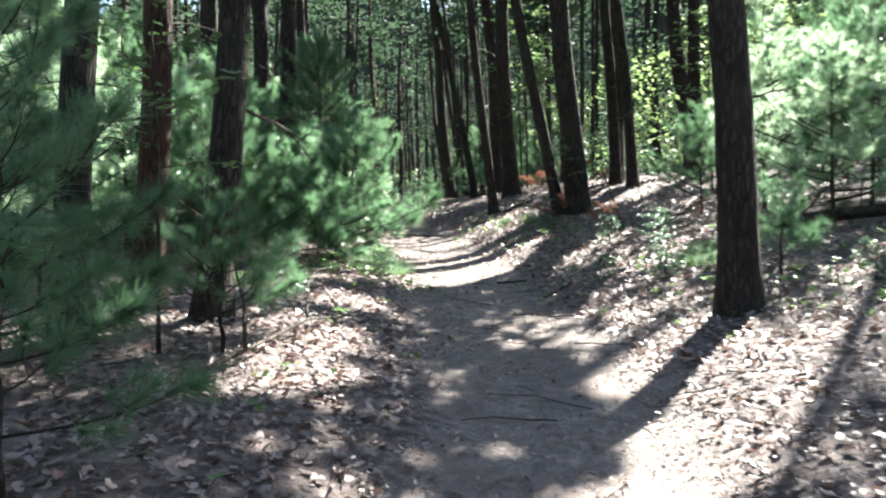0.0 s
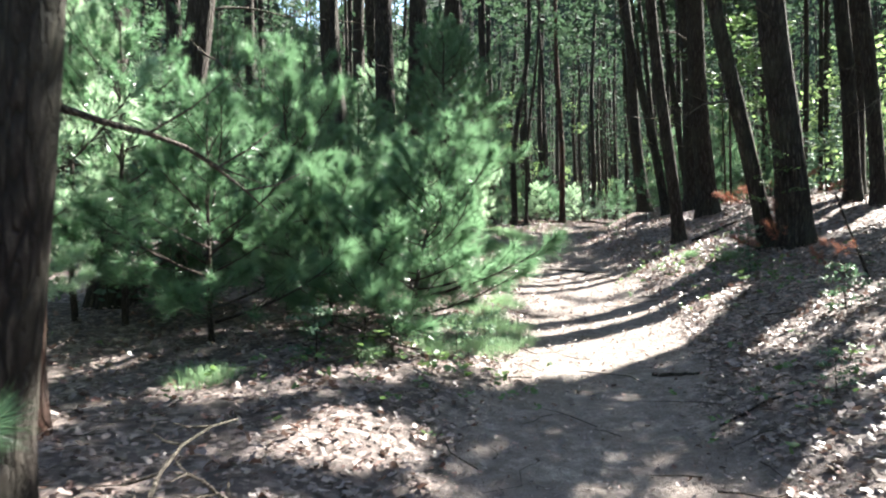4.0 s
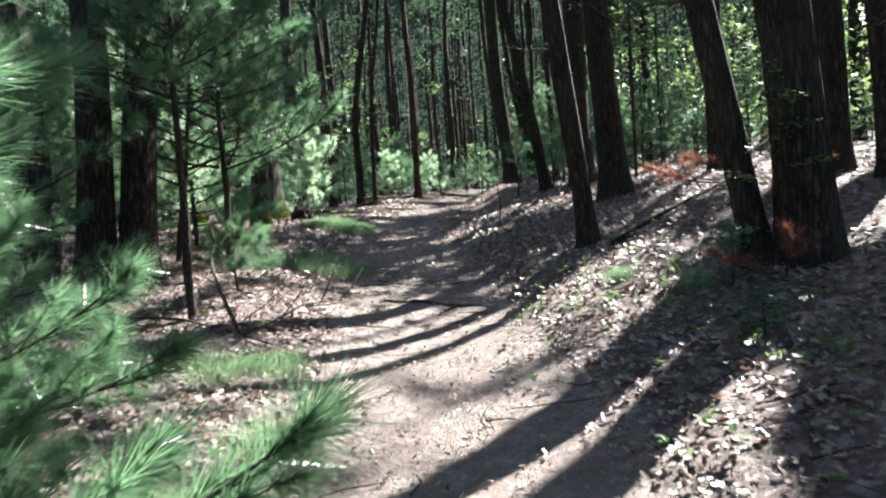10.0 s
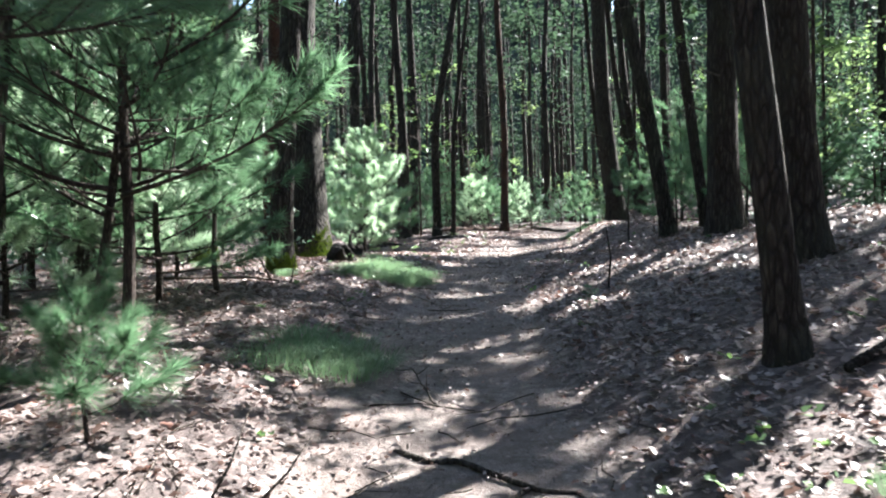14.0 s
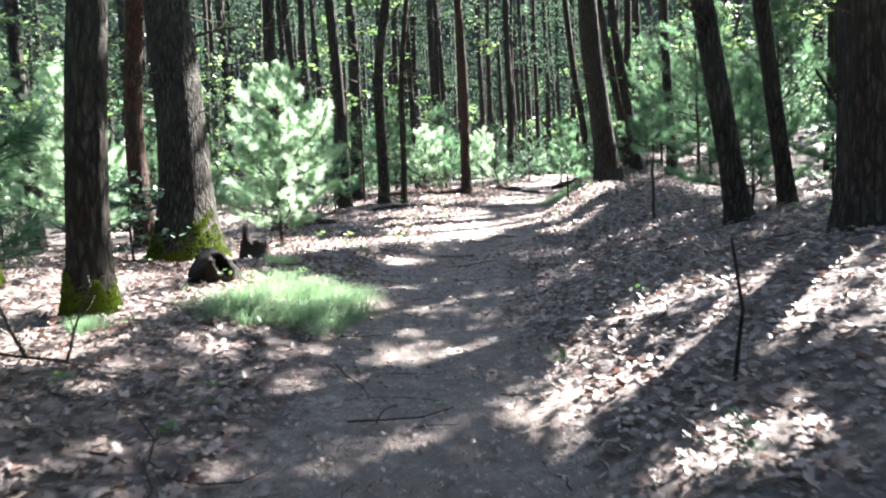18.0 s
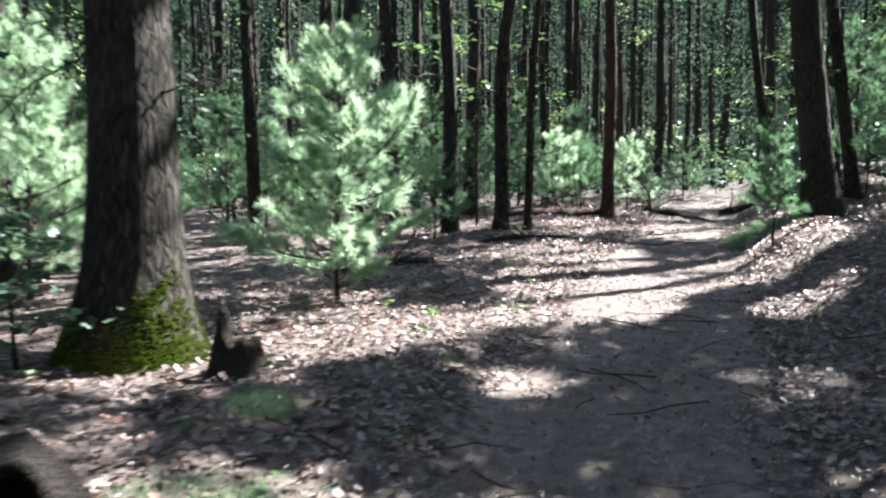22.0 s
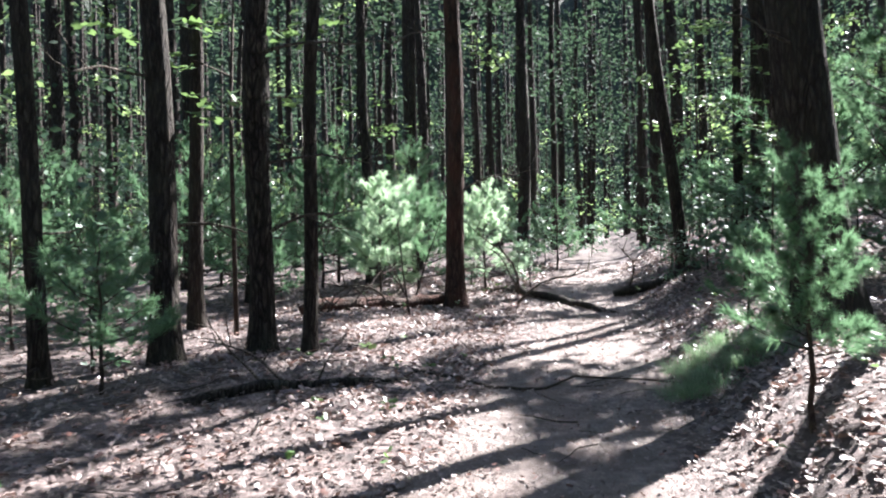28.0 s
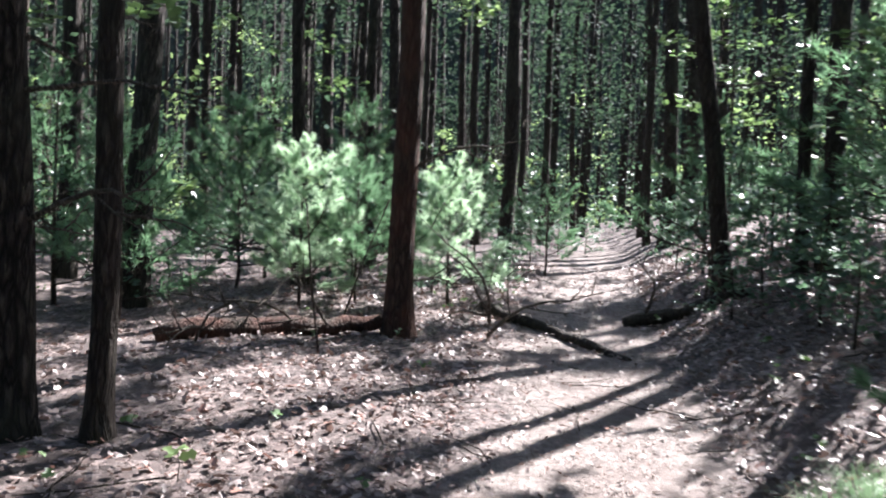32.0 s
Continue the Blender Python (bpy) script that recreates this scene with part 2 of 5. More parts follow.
def ground_z(x, y):
    x, y = np.asarray(x, float), np.asarray(y, float)
    d = x - along(y, 1)
    r = np.maximum(d - 0.4 - 0.7 * ease(20, 23, y) * (1 - 0.75 * ease(26, 29, y)), 0)
    bank = (0.22 + 0.13 * ease(24, 28, y) * (1 - 0.5 * ease(36, 42, y)) + 0.05 * ease(11, 13, y) * (1 - ease(15, 18, y))) * r * ease(0, 0.9, r)
    top = 1.0 - 0.56 * ease(19, 23, y) * (1 - ease(31, 36, y))
    bank = np.where(bank > top, top + (bank - top) * 0.25 * top, bank)
    bank = np.minimum(bank, 3.0)
    left = 0.3 * ease(0.5, 2.0, -d) * (1 - 0.9 * ease(21, 27, y))
    far = np.maximum(-0.03 * np.maximum(-d - 6, 0), -1.5) - 0.15 * ease(3.5, 5.5, -d) * ease(25, 30, y)
    off = ease(0.6, 2, np.abs(d))
    bump = 0.05 * np.sin(x * 1.3 + y * 0.7) * np.sin(y * 0.9 - x * 0.4) * off
    small = 0.012 * np.sin(x * 7.1 + 3 * np.sin(y * 2.3)) * np.sin(y * 6.3 + 2 * np.sin(x * 3.1))
    dip = -0.035 * np.exp(-(d / 0.55) ** 2)
    return along(y, 2) + bank + left + far + bump + small * (0.5 + off) + dip


def gz(x, y):
    return float(ground_z(x, y))


# ---- mesh helpers ----
def mesh_of(name, verts, faces, material=None, smooth=True):
    me = bpy.data.meshes.new(name)
    me.from_pydata([tuple(v) for v in verts], [], [tuple(f) for f in faces])
    if material:
        me.materials.append(material)
    if smooth:
        me.polygons.foreach_set("use_smooth", [True] * len(me.polygons))
    me.update()
    return me


def flat_mesh(name, verts, per, material):
    """Many separate polygons of `per` corners each, from one array of corners."""
    verts = np.asarray(verts, np.float32).reshape(-1, 3)
    n = len(verts) // per
    me = bpy.data.meshes.new(name)
    me.vertices.add(len(verts))
    me.vertices.foreach_set("co", verts.ravel())
    me.loops.add(len(verts))
    me.loops.foreach_set("vertex_index", np.arange(len(verts), dtype=np.int32))
    me.polygons.add(n)
    me.polygons.foreach_set("loop_start", np.arange(n, dtype=np.int32) * per)
    me.materials.append(material)
    me.update(calc_edges=True)
    return me


def part(name, me, parent, label="", m=None):
    ob = new(name, me)
    ob.parent = parent
    if m is not None:
        ob.matrix_basis = m
    if label:
        ob["label"] = label
    return ob


def thing(name, m, label, category, group="", kind=""):
    ob = new(name)
    ob.empty_display_size = 0.1
    ob.matrix_basis = m
    return tagged(ob, label, category, group, kind)


def tube(points, radii, sides=10, rough=0.0, rng=None, cap=True):
    """A bent, tapered round body along points; rough: the depth of the ridges round it."""
    pts = [Vector(p) for p in points]
    verts, faces = [], []
    side = Vector((1, 0, 0))
    ridge = [1 + rough * (rng.random() - 0.5) * 2 for _ in range(sides)] if rough else [1] * sides
    for i, p in enumerate(pts):
        ahead = (pts[min(i + 1, len(pts) - 1)] - pts[max(i - 1, 0)]).normalized()
        side = side - ahead * side.dot(ahead)
        if side.length < 1e-3:
            side = ahead.orthogonal()
        side.normalize()
        up = ahead.cross(side)
        for k in range(sides):
            a = 2 * math.pi * k / sides
            r = radii[i] * ridge[k] * (1 + (rough * (rng.random() - 0.5) if rough else 0))
            verts.append(p + (side * math.cos(a) + up * math.sin(a)) * r)
    for i in range(len(pts) - 1):
        for k in range(sides):
            a, b = i * sides + k, i * sides + (k + 1) % sides
            faces.append((a, b, b + sides, a + sides))
    if cap:
        faces.append(tuple(range((len(pts) - 1) * sides, len(pts) * sides)))
        faces.append(tuple(reversed(range(sides))))
    return verts, faces


def join(*bodies):
    verts, faces = [], []
    for v, f in bodies:
        k = len(verts)
        verts += v
        faces += [tuple(i + k for i in q) for q in f]
    return verts, faces


# ---- ground ----
def spaced(lo, hi, step, reach):
    mid = np.arange(lo, hi + step / 2, step)
    out = [step]
    while sum(out) < reach:
        out.append(out[-1] * 1.28)
    out = np.cumsum(out)
    return np.concatenate([lo - out[::-1], mid, hi + out])


def build_ground():
    xs, ys = spaced(-6, 14, 0.16, 1500), spaced(-7, 46, 0.16, 1500)
    gx, gy = np.meshgrid(xs, ys)
    z = ground_z(gx, gy)
    rng = np.random.default_rng(3)
    z = z + rng.normal(0, 0.006, z.shape)
    w, h = len(xs), len(ys)
    verts = np.stack([gx, gy, z], -1).reshape(-1, 3)
    i = (np.arange(h - 1)[:, None] * w + np.arange(w - 1)[None, :]).ravel()
    me = bpy.data.meshes.new("ground")
    me.from_pydata(verts.tolist(), [], np.stack([i, i + 1, i + 1 + w, i + w], 1).tolist())
    me.materials.append(GROUND)
    me.polygons.foreach_set("use_smooth", [True] * len(me.polygons))
    d = np.abs(gx - along(gy, 1) - 0.12 * np.sin(gy * 0.8) - 0.08 * np.sin(gy * 2.1))
    width = 0.78 - 0.12 * ease(14, 20, gy)
    worn = 1 - ease(width - 0.35, width + 0.5, d)
    a = me.attributes.new("worn", "FLOAT", "POINT")
    a.data.foreach_set("value", worn.astype(np.float32).ravel())
    return tagged(new("ground", me), "brown forest floor of leaf litter with a bare earth trail", "ground", kind="structure")


build_ground()


# ---- trees ----
def trunk_mesh(name, height, r, lean, seed, material, flare=1.5, sides=20, rings=34, bend=0.15):
    rng = random.Random(seed)
    pts, radii = [], []
    p1, p2 = rng.uniform(0, 6.3), rng.uniform(0, 6.3)
    for i in range(rings + 1):
        s = (i / rings) ** 1.6
        h = -0.25 + (height + 0.25) * s
        k = max(h, 0)
        wob = bend * r * 4 * (math.sin(h * 0.55 + p1) - math.sin(p1)) * min(1, k / 3)
        wob2 = bend * r * 4 * (math.sin(h * 0.43 + p2) - math.sin(p2)) * min(1, k / 3)
        pts.append((lean[0] * k + wob, lean[1] * k + wob2, h))
        radii.append(r * (1 - 0.75 * k / height) * (1 + (flare - 1) * math.exp(-k / (r * 1.4))))
    v, f = tube(pts, radii, sides, 0.05, rng)
    return mesh_of(name, v, f, material)


def at_height(height, r, lean, seed, h, bend=0.15):
    rng = random.Random(seed)
    p1, p2 = rng.uniform(0, 6.3), rng.uniform(0, 6.3)
    k = min(1, h / 3)
    return Vector((lean[0] * h + bend * r * 4 * (math.sin(h * 0.55 + p1) - math.sin(p1)) * k,
                   lean[1] * h + bend * r * 4 * (math.sin(h * 0.43 + p2) - math.sin(p2)) * k, h))


def crown_mesh(name, seed, low, high, spread, count, size):
    """A crown high up: limbs with flat sprays of many small leaf clumps, and gaps between them."""
    rng = np.random.default_rng(seed)
    out = []
    limbs = 12
    for k in range(limbs):
        h = low + (high - low) * (k + rng.random()) / limbs
        a = k * 2.4 + rng.random()
        reach = spread * (1.05 - 0.6 * (h - low) / (high - low)) * rng.uniform(0.7, 1.1)
        n = count // limbs
        s = rng.random(n) ** 0.6
        cx, cy = np.cos(a) * reach * s, np.sin(a) * reach * s
        off = rng.normal(0, 0.15 * reach, (n, 2)) * (0.35 + 0.65 * s[:, None])
        cz = h + 0.15 * reach * s + rng.normal(0, 0.18, n)
        c = np.stack([cx + off[:, 0], cy + off[:, 1], cz], 1)
        u = rng.normal(size=(n, 3)) * (1, 1, 0.35)
        u /= np.linalg.norm(u, axis=1)[:, None]
        w = np.cross(u, rng.normal(size=(n, 3)) * (0.4, 0.4, 1.0) + (0, 0, 0.4))
        w /= np.linalg.norm(w, axis=1)[:, None]
        ln = size * rng.uniform(0.6, 1.4, n)[:, None]
        out.append(np.stack([c - u * ln, c + w * ln * 0.5 - u * ln * 0.3, c + u * ln, c - w * ln * 0.5 - u * ln * 0.1], 1))
    return flat_mesh(name, np.concatenate(out), 4, CANOPY)


CROWNS = [crown_mesh("crown", 11 + k, 8.5, 18, 2.5, 350, 0.18) for k in range(5)]
HEIGHT = 18.5


def middles(me):
    co = np.empty(len(me.vertices) * 3, np.float32)
    me.vertices.foreach_get("co", co)
    return co.reshape(-1, 4, 3).mean(1)


CROWN_MIDDLES = [middles(me) for me in CROWNS]
# places on the floor, and young pines, lit through gaps cut into the unseen crowns: x, y, height, width of the gap
SUNNY = [(0.85, 23.45, 0, 0.5), (1.25, 23.85, 0, 0.5), (1.6, 24.4, 0, 0.55), (2.05, 25.0, 0, 0.5), (2.75, 25.55, 0, 0.36), (3.55, 27.0, 0, 0.36), (4.1, 26.2, 0, 0.36), (4.2, 18.75, 0, 0.3),
         (4.5, 18.3, 0, 0.3), (3.9, 16.8, 0, 0.15), (3.6, 18.0, 0, 0.2), (5.15, 18.6, 0, 0.3), (4.1, 6.3, 0, 0.3), (5.65, 26.1, 0, 0.3), (7.05, 29.85, 0, 0.3), (6.3, 29.2, 0, 0.42),
         (4.2, 26.9, 0, 0.36), (3.6, 27.5, 0, 0.55), (4.2, 29.5, 0, 0.4), (3.5, 29.8, 0, 0.45), (6.5, 28.4, 0, 0.5), (3.5, 6.9, 0, 0.3)]
SUNNY += [(6.3, 33.3, 0, 0.4), (6.7, 34.2, 0, 0.6), (5.9, 33.9, 0, 0.5), (5.2, 34.0, 0, 0.45), (7.1, 32.8, 0, 0.35), (4.5, 30.3, 0, 0.4), (6.5, 29.6, 0, 0.35), (7.8, 31.6, 0, 0.3),
          (4.5, 34.5, 0, 0.35), (10.9, 47.5, 0, 0.5), (0.9, 8.4, 0, 0.45), (1.9, 7.8, 0, 0.65), (2.7, 8.9, 0, 0.5), (0.8, 7.7, 0, 0.5), (1.4, 7.4, 0, 0.5), (1.6, 8.4, 0, 0.5),
          (2.6, 11.6, 0, 0.38), (1.45, 13.0, 0, 0.5), (3.3, 11.8, 0, 0.36), (3.9, 12.3, 0, 0.36), (1.4, 11.6, 0, 0.5), (0.8, 10.7, 0.1, 0.4)]
SUNNY += [(3.0, 3.5, 0, 0.35), (3.9, 7.4, 0, 0.22), (3.4, 5.6, 0, 0.22), (2.9, 23.6, 0, 0.15), (1.6, 1.7, 0, 0.4), (-0.9, 2.6, 0, 0.25), (-1.1, 1.5, 0, 0.3), (1.3, 0.4, 0, 0.4), (-0.3, 4.4, 0, 0.25), (0.5, 18.8, 0, 0.25), (0.2, 7.1, 1.0, 0.5),
          (0.35, 7.2, 1.6, 0.5), (0.2, 8.6, 1.0, 0.5), (0.3, 8.7, 1.6, 0.5), (1.3, 26.5, 0.9, 0.8), (1.3, 26.5, 1.9, 0.8), (1.4, 26.4, 2.6, 0.5), (-1.5, 26, 1.4, 0.7), (-1.5, 26, 2.2, 0.5),
          (-0.7, 16.9, 2.0, 0.7), (-0.2, 16.7, 1.4, 0.5), (5.3, 4.4, 1.5, 0.5), (-0.9, 16.2, 1.3, 0.7), (0.0, 16.8, 2.2, 0.4), (6.5, 28.9, 1.0, 0.4)]
SUNNY += [(6.5, 28.9, 1.6, 0.4), (1.2, 8.0, 0.1, 0.5), (0.35, 6.7, 0, 0.35), (-4.4, 6.9, 1.5, 0.7), (-4.5, 7.0, 2.5, 0.6), (-3.8, 4.5, 1.2, 0.7), (-3.8, 4.5, 2.0, 0.6), (-3.0, 3.4, 2.2, 0.5),
          (-0.35, 6.1, 0, 0.3), (2.2, 12.2, 0, 0.3), (1.9, 13.0, 0, 0.35), (0.6, 12.2, 0, 0.4), (4.6, 37.6, 1.0, 0.5), (5.0, 37.5, 1.6, 0.5), (6.4, 38.2, 1.1, 0.5), (1.9, 20.8, 0.1, 0.5),
          (0.75, 23.6, 0.2, 0.3), (-3.0, 5.6, 1.6, 0.6), (-3.3, 7.5, 1.9, 0.6), (6.0, 6.6, 1.6, 0.7), (7.0, 3.6, 1.8, 0.7), (-1.9, 6.6, 1.0, 0.5)]
SUNNY += [(-2.7, 7.2, 1.6, 0.5), (0.3, 7.15, 1.5, 0.5), (0.1, 7.1, 0.9, 0.5), (0.35, 7.2, 2.0, 0.4), (-0.3, 7.0, 1.1, 0.4), (-1.0, 7.2, 1.1, 0.4), (0.15, 17.4, 1.6, 0.5), (0.2, 17.35, 2.2, 0.4),
          (0.7, 8.1, 0.1, 0.4), (0.5, 7.3, 0.2, 0.4), (1.5, 7.9, 0, 0.45), (2.1, 8.3, 0, 0.4)]
GAP = np.array([w for x, y, h, w in SUNNY])
SUNNY = np.array([(x, y, gz(x, y) + h) for x, y, h, w in SUNNY])


def clear_of_gaps(q, rng):
    """Which of the leaf clumps at q leave the canopy's gaps open; the gaps have uneven rims."""
    sun = np.array(TO_SUN)
    rel = q[:, None] - SUNNY[None]
    up = rel @ sun
    far = np.linalg.norm(rel - up[..., None] * sun, axis=2)
    return ~((far < GAP * rng.uniform(0.9, 1.3, far.shape) + 0.12) & (up > 0.3)).any(1)


def shades_gap(x, y):
    """Whether a stem here would throw its shadow across one of the larger gaps."""
    rel = np.array((x, y)) - SUNNY[:, :2]
    way = np.array((math.sin(SUN_AZ), math.cos(SUN_AZ)))
    ahead = rel @ way
    off = np.abs(rel[:, 0] * way[1] - rel[:, 1] * way[0])
    return bool(((GAP > 0.39) & (ahead > 0) & (ahead < 19) & (off < 0.35)).any())


def carved(k, m):
    """Crown k, standing at m, cut open: without the clumps that would keep the sun from a gap."""
    me = CROWNS[k]
    q = CROWN_MIDDLES[k] @ np.array(m.to_3x3()).T + np.array(m.translation)
    keep = clear_of_gaps(q, np.random.default_rng(k))
    if keep.all():
        return me
    co = np.empty(len(me.vertices) * 3, np.float32)
    me.vertices.foreach_get("co", co)
    return flat_mesh("crown", co.reshape(-1, 4, 3)[keep], 4, CANOPY)


def crown_turn(place, offset, size, tall, k):
    """The turn of a crown about its stem that leaves the gaps of the canopy most open."""
    sun = np.array(TO_SUN)
    best = (1e9, 0)
    for turn in range(0, 360, 30):
        c, s = math.cos(radians(turn)), math.sin(radians(turn))
        q = CROWN_MIDDLES[k] * (size, size, tall)
        q = np.stack([q[:, 0] * c - q[:, 1] * s, q[:, 0] * s + q[:, 1] * c, q[:, 2]], 1) + np.array(place) + np.array(offset)
        rel = q[:, None] - SUNNY[None]
        far = rel - (rel @ sun)[..., None] * sun
        best = min(best, (int(((far**2).sum(-1) < 0.16).sum()), turn))
    return best[1]


def stub_mesh(name, seed, length, r):
    """A dead side branch, bent and forked."""
    rng = random.Random(seed)
    pts, p, d = [], Vector((0, 0, 0)), Vector((1, 0, rng.uniform(-0.15, 0.35)))
    for i in range(7):
        pts.append(p.copy())
        d = (d + Vector((0, rng.uniform(-0.35, 0.35), rng.uniform(-0.3, 0.25)))).normalized()
        p = p + d * length / 6
    bodies = [tube(pts, [r * (1 - 0.8 * i / 6) for i in range(7)], 6)]
    for i in (2, 3, 4, 5):
        a = pts[i]
        e = Vector((0.6, rng.uniform(-1, 1), rng.uniform(-0.5, 0.6))).normalized() * length * rng.uniform(0.2, 0.45)
        bodies.append(tube([a, a + e * 0.5 + Vector((0, 0, -0.02)), a + e], [r * 0.4, r * 0.3, r * 0.12], 5))
    v, f = join(*bodies)
    return mesh_of(name, v, f, DEADWOOD)


STUBS = [stub_mesh("dead_branch", 40 + k, 0.5 + 0.22 * k, 0.011 + 0.002 * k) for k in range(5)]


def big_tree(x, y, r, lean, material, label, seed, stubs=0, low=1.2, flare=1.5, bend=0.15, toward=None):
    t = thing("tree", pose(x, y, gz(x, y)), label, "tree", "forest trees")
    part("trunk", trunk_mesh("trunk", HEIGHT, r, lean, seed, material, flare, bend=bend), t)
    top = at_height(HEIGHT, r, lean, seed, 6, bend)
    turn = crown_turn((x, y, gz(x, y)), (top.x, top.y, 0), 1, 1, seed % 5)
    m = pose(top.x, top.y, 0, 0, 0, turn)
    part("crown", carved(seed % 5, pose(x, y, gz(x, y)) @ m), t, "", m)
    rng = random.Random(seed)
    for k in range(stubs):
        h = low + (5.0 - low) * (k + rng.random()) / stubs
        a = rng.uniform(0, 360) if toward is None else toward + rng.uniform(-70, 70)
        p = at_height(HEIGHT, r, lean, seed, h, bend)
        part("dead_branch", STUBS[rng.randrange(5)], t, "bare grey dead branch", Matrix.Translation(p) @ pose(0, 0, 0, 0, rng.uniform(-25, 15), a) @ Matrix.Translation((r * 0.8, 0, 0)))
    return t


DARK = "tall dark-barked pine trunk rising from leaf litter"
GREY = "tall grey-barked trunk rising from leaf litter"
RED = "tall trunk with reddish flaking bark among saplings"
LEANS = "slender dark trunk leaning over the bank beside the trail"
PLACED = []


def tree_at(x, y, r, lx, ly, material, label, stubs=0, **more):
    PLACED.append((x, y))
    return big_tree(x, y, r, (lx, ly), material, label, len(PLACED), stubs, **more)


# beside the start of the trail
tree_at(2.62, 2.3, 0.165, -0.014, 0.0, BARK_DARK, "thick dark pine trunk on the low bank beside the trail", 1, flare=1.35)
tree_at(-2.5, 2.35, 0.125, 0.028, 0, BARK_DARK, DARK)
tree_at(-2.2, 4.3, 0.14, 0.09, -0.01, BARK_RED, RED, 2)
tree_at(-1.6, 3.0, 0.135, 0.115, -0.01, BARK_DARK, DARK, 2)
tree_at(-3.4, 8.6, 0.2, 0.01, 0, BARK_DARK, DARK)
tree_at(-2.63, 8.43, 0.166, 0.045, 0, BARK_DARK, DARK, 2)
tree_at(-1.6, 14.5, 0.2, 0.01, 0, BARK_DARK, DARK, 3)
tree_at(-1.2, 17.6, 0.14, 0.01, 0, BARK_DARK, DARK, 3)
# on the bank, near its foot
tree_at(4.23, 13.7, 0.105, -0.09, 0.01, BARK_DARK, LEANS, 2)
tree_at(5.45, 15.9, 0.185, -0.06, 0.0, BARK_DARK, DARK, 1)
tree_at(4.75, 11.2, 0.122, -0.175, 0.02, BARK_DARK, LEANS, 2)
tree_at(5.03, 10.95, 0.215, -0.04, 0.0, BARK_DARK, "thick dark pine trunk at the foot of the bank", 1, flare=1.4)
tree_at(7.02, 13.35, 0.13, -0.01, 0, BARK_DARK, DARK, 1)
tree_at(7.08, 12.61, 0.119, -0.064, 0.006, BARK_DARK, LEANS, 1)
tree_at(6.65, 15.39, 0.09, -0.016, 0, BARK_DARK, DARK, 1)
tree_at(7.52, 14.27, 0.16, 0.04, 0, BARK_DARK, DARK)
tree_at(9.98, 14.92, 0.2, -0.08, 0, BARK_DARK, DARK)
tree_at(6.12, 21.35, 0.115, -0.165, 0, BARK_DARK, LEANS, 1)
tree_at(6.9, 21.85, 0.09, -0.13, 0, BARK_DARK, LEANS, 1)
tree_at(6.3, 19.6, 0.2, -0.06, 0, BARK_DARK, "thick dark trunk with dead side branches on the bank", 6, low=0.9, toward=180)
# two dark stems close together on the shoulder
tree_at(-0.85, 13.7, 0.18, 0.05, 0, BARK_DARK, "dark pine trunk standing close beside another one", 3)
tree_at(-0.46, 13.75, 0.17, 0.045, 0, BARK_DARK, "dark pine trunk standing close beside another one", 3)
# round the mossy tree
tree_at(0.45, 19.87, 0.155, 0.012, 0, BARK_DARK, "rough dark trunk with a mossy foot beside the trail", 2, flare=1.35)
tree_at(-0.8, 20.95, 0.155, 0.05, 0.01, BARK_DARK, "dark trunk with a mossy foot among ferns", 2, flare=1.35)
MOSSY = tree_at(0.43, 23.55, 0.285, 0.045, 0.01, BARK_GREY, "broad grey trunk with bright green moss on its flared foot", 9, low=1.5, flare=1.75)
tree_at(-0.47, 25.4, 0.135, -0.075, -0.01, BARK_RED, RED, 14, low=1.6, bend=0.5)
tree_at(1.0, 29.6, 0.13, -0.02, 0, BARK_DARK, DARK, 3)
# slim stems further on
tree_at(2.22, 33.0, 0.142, -0.015, 0, BARK_DARK, DARK, 3)
tree_at(3.12, 33.15, 0.122, 0.05, 0, BARK_DARK, "slim dark trunk with dead side branches in leaf litter", 6, low=0.8, toward=0, bend=0.5)
tree_at(3.6, 33.1, 0.075, 0.055, 0, BARK_DARK, "thin dark trunk with dead side branches in leaf litter", 5, low=0.8, toward=0, bend=0.5)
tree_at(5.58, 36.5, 0.138, -0.01, 0, BARK_RED, "slim reddish trunk beside a fallen log", 4, low=0.5)
tree_at(1.28, 32.33, 0.085, -0.035, 0, BARK_DARK, DARK, 2)
tree_at(7.98, 31.15, 0.235, -0.09, 0.01, BARK_GREY, "broad grey trunk leaning on top of the bank", 2)
tree_at(9.6, 31.6, 0.11, -0.02, 0.01, BARK_DARK, DARK, 1)
tree_at(9.2, 32.8, 0.12, -0.11, 0.02, BARK_DARK, LEANS, 1)
tree_at(9.3, 37.05, 0.104, -0.085, 0.01, BARK_DARK, LEANS, 1)
tree_at(10.5, 36.85, 0.12, -0.02, 0, BARK_DARK, DARK, 1)
tree_at(10.3, 37.15, 0.08, -0.02, 0, BARK_DARK, DARK, 1)
tree_at(12.3, 45.5, 0.16, 0.0, 0, BARK_DARK, DARK, 1)
tree_at(9.4, 33.9, 0.1, -0.13, 0.02, BARK_DARK, LEANS, 1)

# ---- the forest round about: many straight stems that thin out only along the trail ----
FAR_TRUNKS = [trunk_mesh("trunk", HEIGHT, 0.1 + 0.016 * k, (0.012 * (k - 2), 0.006 * (k % 3 - 1)), 300 + k, BARK_DARK, 1.3, 9, 14) for k in range(6)]


